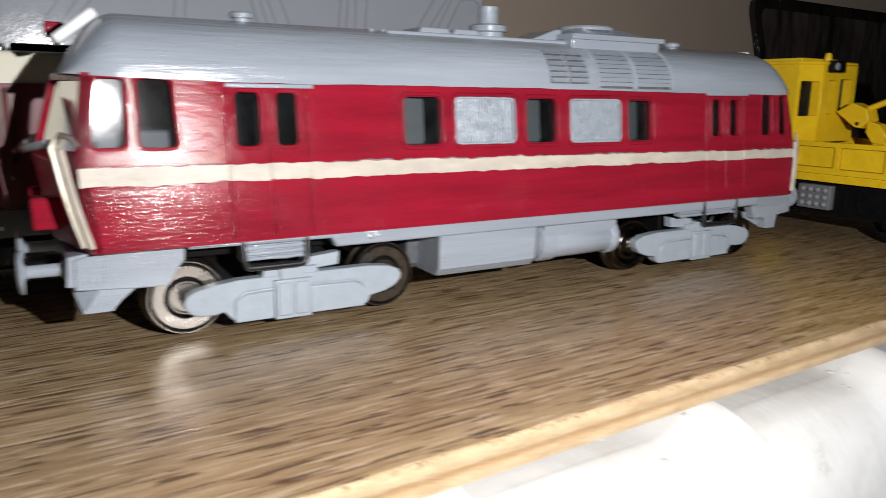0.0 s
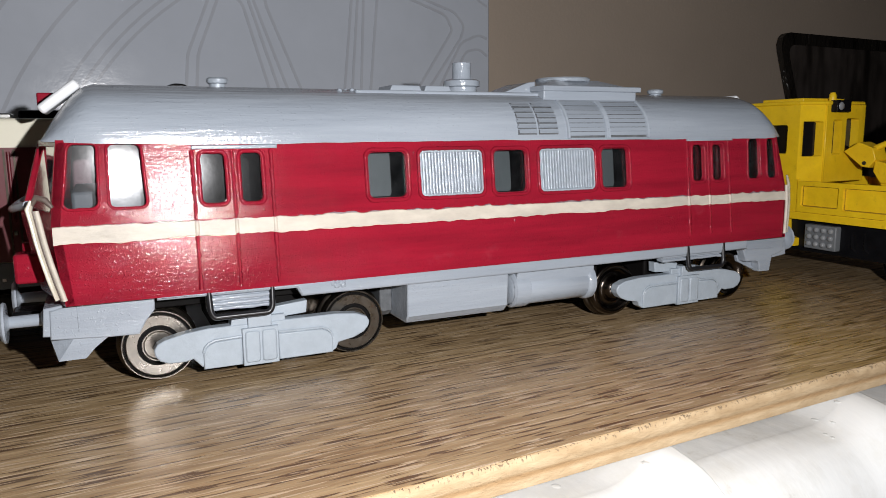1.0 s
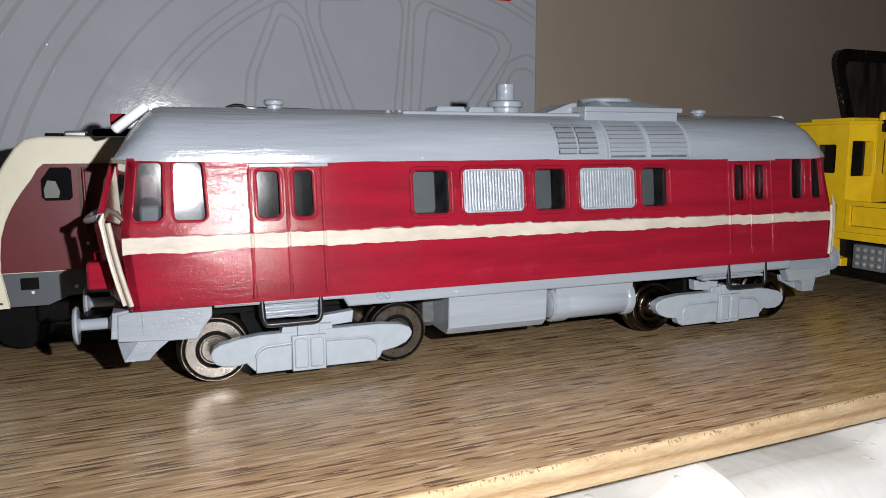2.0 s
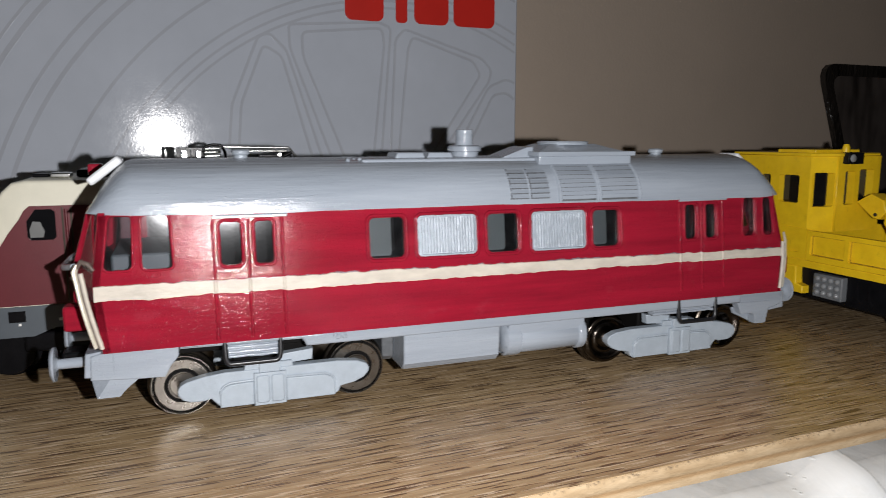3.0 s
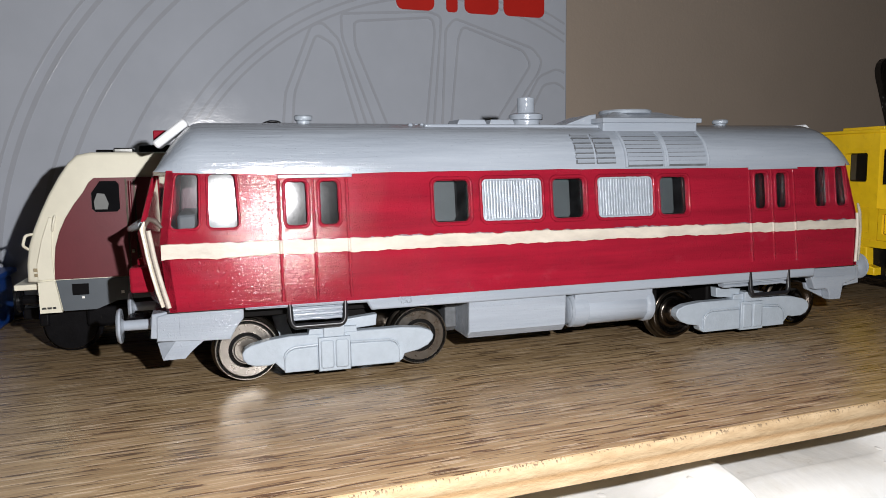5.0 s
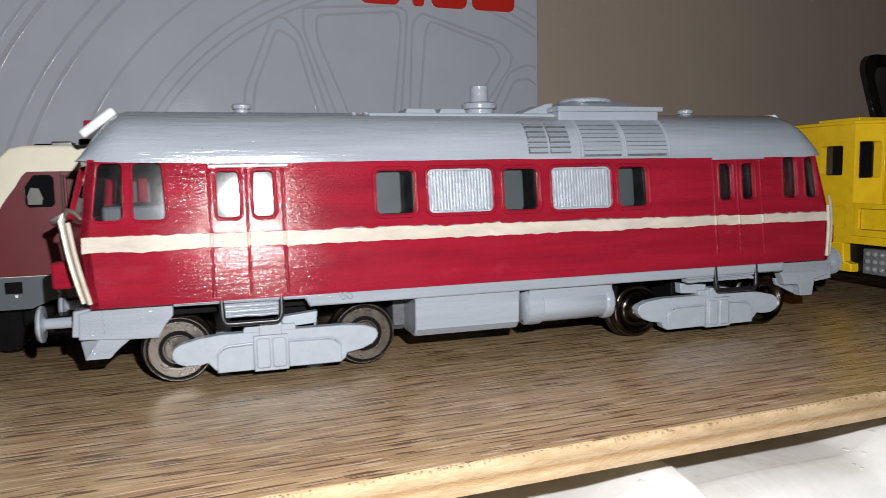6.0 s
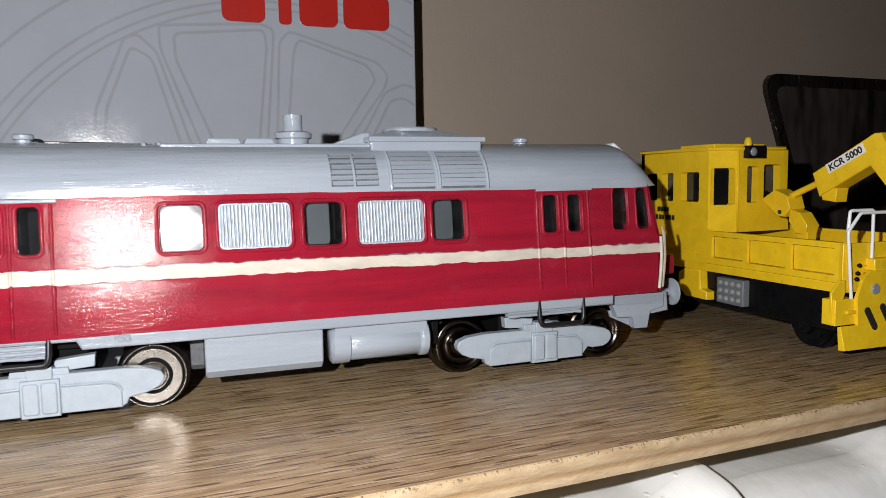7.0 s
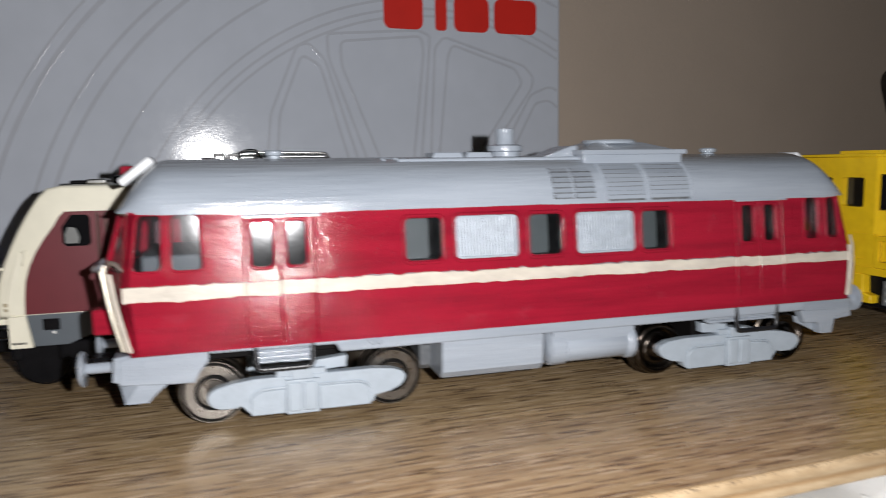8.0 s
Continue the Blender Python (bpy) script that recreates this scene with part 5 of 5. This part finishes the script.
for i, (y, w, z) in enumerate(((4.42, 0.12, 2.98), (4.27, 0.1, 2.98), (4.14, 0.12, 2.98), (3.98, 0.05, 2.98), (4.5, 0.1, 2.76), (4.34, 0.1, 2.76), (4.2, 0.06, 2.76), (4.06, 0.1, 2.76), (3.92, 0.1, 2.76), (3.78, 0.1, 2.76))):
    part("lettering_bar", box(NX - 0.012, NX + 0.004, y - w, y, z, z + 0.13), print_black, crane)

# running gear
part("chassis", box(13.25, 15.9, -1.4, 7.0, 0.62, 1.52, 0.05), black_plastic, crane, "black underframe")
for y in (-0.35, 5.6):
    for x, s in ((13.72, 1), (15.42, -1)):
        part("wheel", lathe([(0, x - 0.02 * s), (0.1, x - 0.06 * s), (0.14, x), (0.36, x + 0.02 * s), (0.4, x - 0.02 * s), (0.5, x - 0.02 * s), (0.5, x + 0.2 * s), (0.57, x + 0.23 * s), (0.57, x + 0.3 * s), (0, x + 0.3 * s)], (0, y, 0.572), "x", 32), black_plastic, crane, "black spoked wheel")
    part("axle_guard", prism([(y - 0.62, 1.3), (y + 0.62, 1.3), (y + 0.4, 0.72), (y + 0.16, 0.4), (y - 0.16, 0.4), (y - 0.4, 0.72)], "x", 13.42, 13.62, 0.03), black_plastic, crane)
    part("axle_box", lathe([(0, 13.28), (0.1, 13.28), (0.13, 13.32), (0.13, 13.45)], (0, y, 0.58), "x", 16), black_plastic, crane)
for y in (0.4, 0.75):
    part("hose", tube(bend([(13.3, y, 1.4), (13.22, y - 0.05, 0.9), (13.35, y - 0.25, 0.75)], 0.1), 0.04, 6), black_plastic, crane)
battery = part("battery_box", box(13.06, 13.6, 1.05, 1.98, 0.76, 1.41, 0.03), print_grey, crane, "grey box with twelve round studs")
for i in range(4):
    for k in range(3):
        part("stud", lathe([(0.072, 13.06), (0.066, 13.02), (0.04, 13.0), (0, 12.995)], (0, 1.2 + 0.21 * i, 0.9 + 0.19 * k), "x", 12), lens_grey, battery)
part("footstep", prism([(3.40, 1.38), (3.15, 1.51), (2.56, 1.51), (2.53, 1.02), (2.28, 0.97), (2.28, 0.76), (3.12, 0.76), (3.42, 1.0)], "x", 13.0, 13.5, 0.03), yellow, crane, "yellow footstep bracket")

# front end: plough blade, shield, rails, levers
blade = part("plough_blade", prism([(-2.02, 0.38), (-1.86, 0.36), (-1.82, 0.84), (-1.9, 0.86)], "x", 12.86, 16.3, 0.015), yellow, crane, "yellow plough blade")
part("bracket", box(12.78, 13.36, -1.84, -1.5, 0.86, 1.4, 0.02), yellow, crane)
part("bracket_cheek", prism([(12.74, 0.9), (12.80, 0.9), (13.1, 1.5), (13.1, 1.78), (12.96, 1.78), (12.74, 1.55)], "y", -1.78, -1.72, 0.01), yellow, crane)
part("bracket_step", box(13.06, 13.34, -1.9, -1.6, 1.1, 1.16, 0.01), yellow, crane)
shield_y = lambda u, v, d: (u, -1.92 + d, v)
shield = part("shield", plate([(13.32, 0.85), (13.28, 1.42), (13.42, 1.78), (13.62, 1.96), (15.3, 1.96), (15.7, 1.5), (15.75, 0.85)], [rounded(14.5, 15.1, 1.1, 1.5, 0.08)], shield_y, 0.08), yellow, crane, "yellow shield with black slots")
for cx, cz in ((13.66, 0.97), (14.08, 1.02), (14.9, 0.97)):
    m = Matrix.Translation((cx, -1.93, cz)) @ Matrix.Rotation(radians(-32), 4, "Y") @ Matrix.Rotation(radians(90), 4, "X")
    bm = bmesh.new()
    prism(rounded(-0.07, 0.07, -0.28, 0.28, 0.07), "z", -0.012, 0.012, 0, bm)
    bmesh.ops.transform(bm, matrix=m, verts=bm.verts)
    part("slot", bm, print_black, shield)
part("bolt_disc", lathe([(0, -1.95), (0.1, -1.95), (0.115, -1.93), (0.115, -1.9)], (13.76, 0, 1.58), "y", 20), lens_grey, shield)
part("slot_bar", box(14.05, 14.5, -1.96, -1.9, 1.22, 1.42, 0.03), print_grey, shield)
part("winch_box", box(13.74, 15.2, -1.9, -1.5, 1.95, 2.2, 0.03), yellow, crane)
part("guard_rail", tube(bend([(13.25, -1.80, 1.32), (13.10, -1.80, 2.78), (13.42, -1.80, 3.15), (15.2, -1.80, 3.15), (15.4, -1.80, 2.78), (15.4, -1.80, 1.32)], 0.06), 0.035, 8), white_plastic, crane, "bent white guard rail")
part("guard_rail", tube(bend([(13.32, -1.74, 1.32), (13.16, -1.74, 2.78), (13.2, -1.74, 3.2), (13.84, -1.74, 3.2), (13.84, -1.74, 2.1)], 0.06), 0.035, 8), white_plastic, crane, "bent white guard rail")
for z, x in ((2.06, 13.50), (1.90, 13.46), (1.78, 13.44)):
    lever = part("lever", tube([(13.8, -1.7, z - 0.02), (x, -1.75, z)], 0.018, 6), yellow, crane)
    part("knob", lathe([(0, x - 0.05), (0.035, x - 0.035), (0.05, x), (0.035, x + 0.035), (0, x + 0.05)], (0, -1.75, z), "x", 10), black_plastic, lever)

# jib folded back over the deck
JX = 14.6


def jib_poly(points, x0, x1, bevel=0.02):
    return prism(points, "x", x0, x1, bevel)


jib = part("jib", jib_poly([(0.56, 3.97), (0.34, 3.42), (-0.98, 4.12), (-1.62, 3.4), (-1.95, 3.55), (-1.2, 4.82), (-1.05, 4.82)], JX, JX + 0.5), yellow, crane, "bent yellow crane jib with a white label")
part("jib_end", jib_poly([(0.34, 3.6), (0.28, 3.34), (-0.08, 3.3), (-0.12, 3.62)], JX + 0.03, JX + 0.4), yellow, jib)
part("jib_foot", jib_poly([(-1.62, 3.4), (-1.95, 3.55), (-1.75, 1.7), (-1.2, 1.7)], JX + 0.05, JX + 0.45), yellow, jib)
part("piston", tube([(JX + 0.12, 1.5, 3.33), (JX + 0.2, 0.4, 3.80)], 0.08, 12), yellow, jib, "yellow piston rod")
grab = part("grab", jib_poly([(2.06, 3.32), (1.62, 3.58), (1.22, 3.42), (1.12, 3.12), (1.30, 2.90), (1.50, 2.92)], JX - 0.1, JX + 0.4), yellow, jib, "yellow grab at the jib's end")
part("grab_pin", lathe([(0, JX - 0.13), (0.05, JX - 0.13), (0.05, JX - 0.08)], (0, 1.42, 3.02), "x", 12), print_black, grab)
part("grab_jaw", jib_poly([(1.16, 3.1), (0.86, 3.02), (0.62, 2.72), (0.7, 2.5), (0.98, 2.5), (1.2, 2.8)], JX - 0.05, JX + 0.35), yellow, grab)
part("grab_rest", jib_poly([(1.0, 2.52), (0.64, 2.55), (0.7, 1.72), (0.95, 1.72)], JX, JX + 0.3), yellow, grab)
sticker_m = Matrix.Translation((JX - 0.006, 0.085, 3.955)) @ Matrix(((0, 0, -1, 0), (-1, 0, 0, 0), (0, 1, 0, 0), (0, 0, 0, 1))) @ Matrix.Rotation(math.atan2(0.47, 0.97), 4, "Z")
bm = bmesh.new()
prism([(0, 0), (1.06, 0), (1.06, 0.23), (0, 0.23)], "z", -0.012, 0.004, 0, bm)
bmesh.ops.transform(bm, matrix=sticker_m, verts=bm.verts)
label = part("sticker", bm, sticker_white, jib, "white sticker with black letters", 0)
text_data = bpy.data.curves.new("lettering", "FONT")
text_data.body, text_data.size, text_data.align_x, text_data.extrude, text_data.offset = "KCR 5000", 0.215, "LEFT", 0.004, 0.006
text_ob = bpy.data.objects.new("lettering_source", text_data)
scene.collection.objects.link(text_ob)
bpy.context.view_layer.update()
letters = bpy.data.meshes.new_from_object(text_ob.evaluated_get(bpy.context.evaluated_depsgraph_get()))
bpy.data.objects.remove(text_ob)
bm = bmesh.new()
bm.from_mesh(letters)
wide = max(v.co.x for v in bm.verts)
bmesh.ops.transform(bm, matrix=sticker_m @ Matrix.Translation((0.06, 0.042, 0.006)) @ Matrix.Diagonal((0.94 / wide, 1, 1, 1)), verts=bm.verts)
part("lettering", bm, print_black, label, "", 0)

# ---- a blue thing at the far end of the shelf ----
blue = thing("blue_plastic_box", (-11.5, 7.5, 0), "small blue plastic box on the shelf behind the locomotives", "box")
part("tub", box(-13.6, -9.0, 6.6, 8.6, 0.0, 1.25, 0.12), blue_plastic, blue)
part("lid", box(-13.7, -8.9, 6.5, 8.7, 1.25, 1.4, 0.05), blue_plastic, blue)
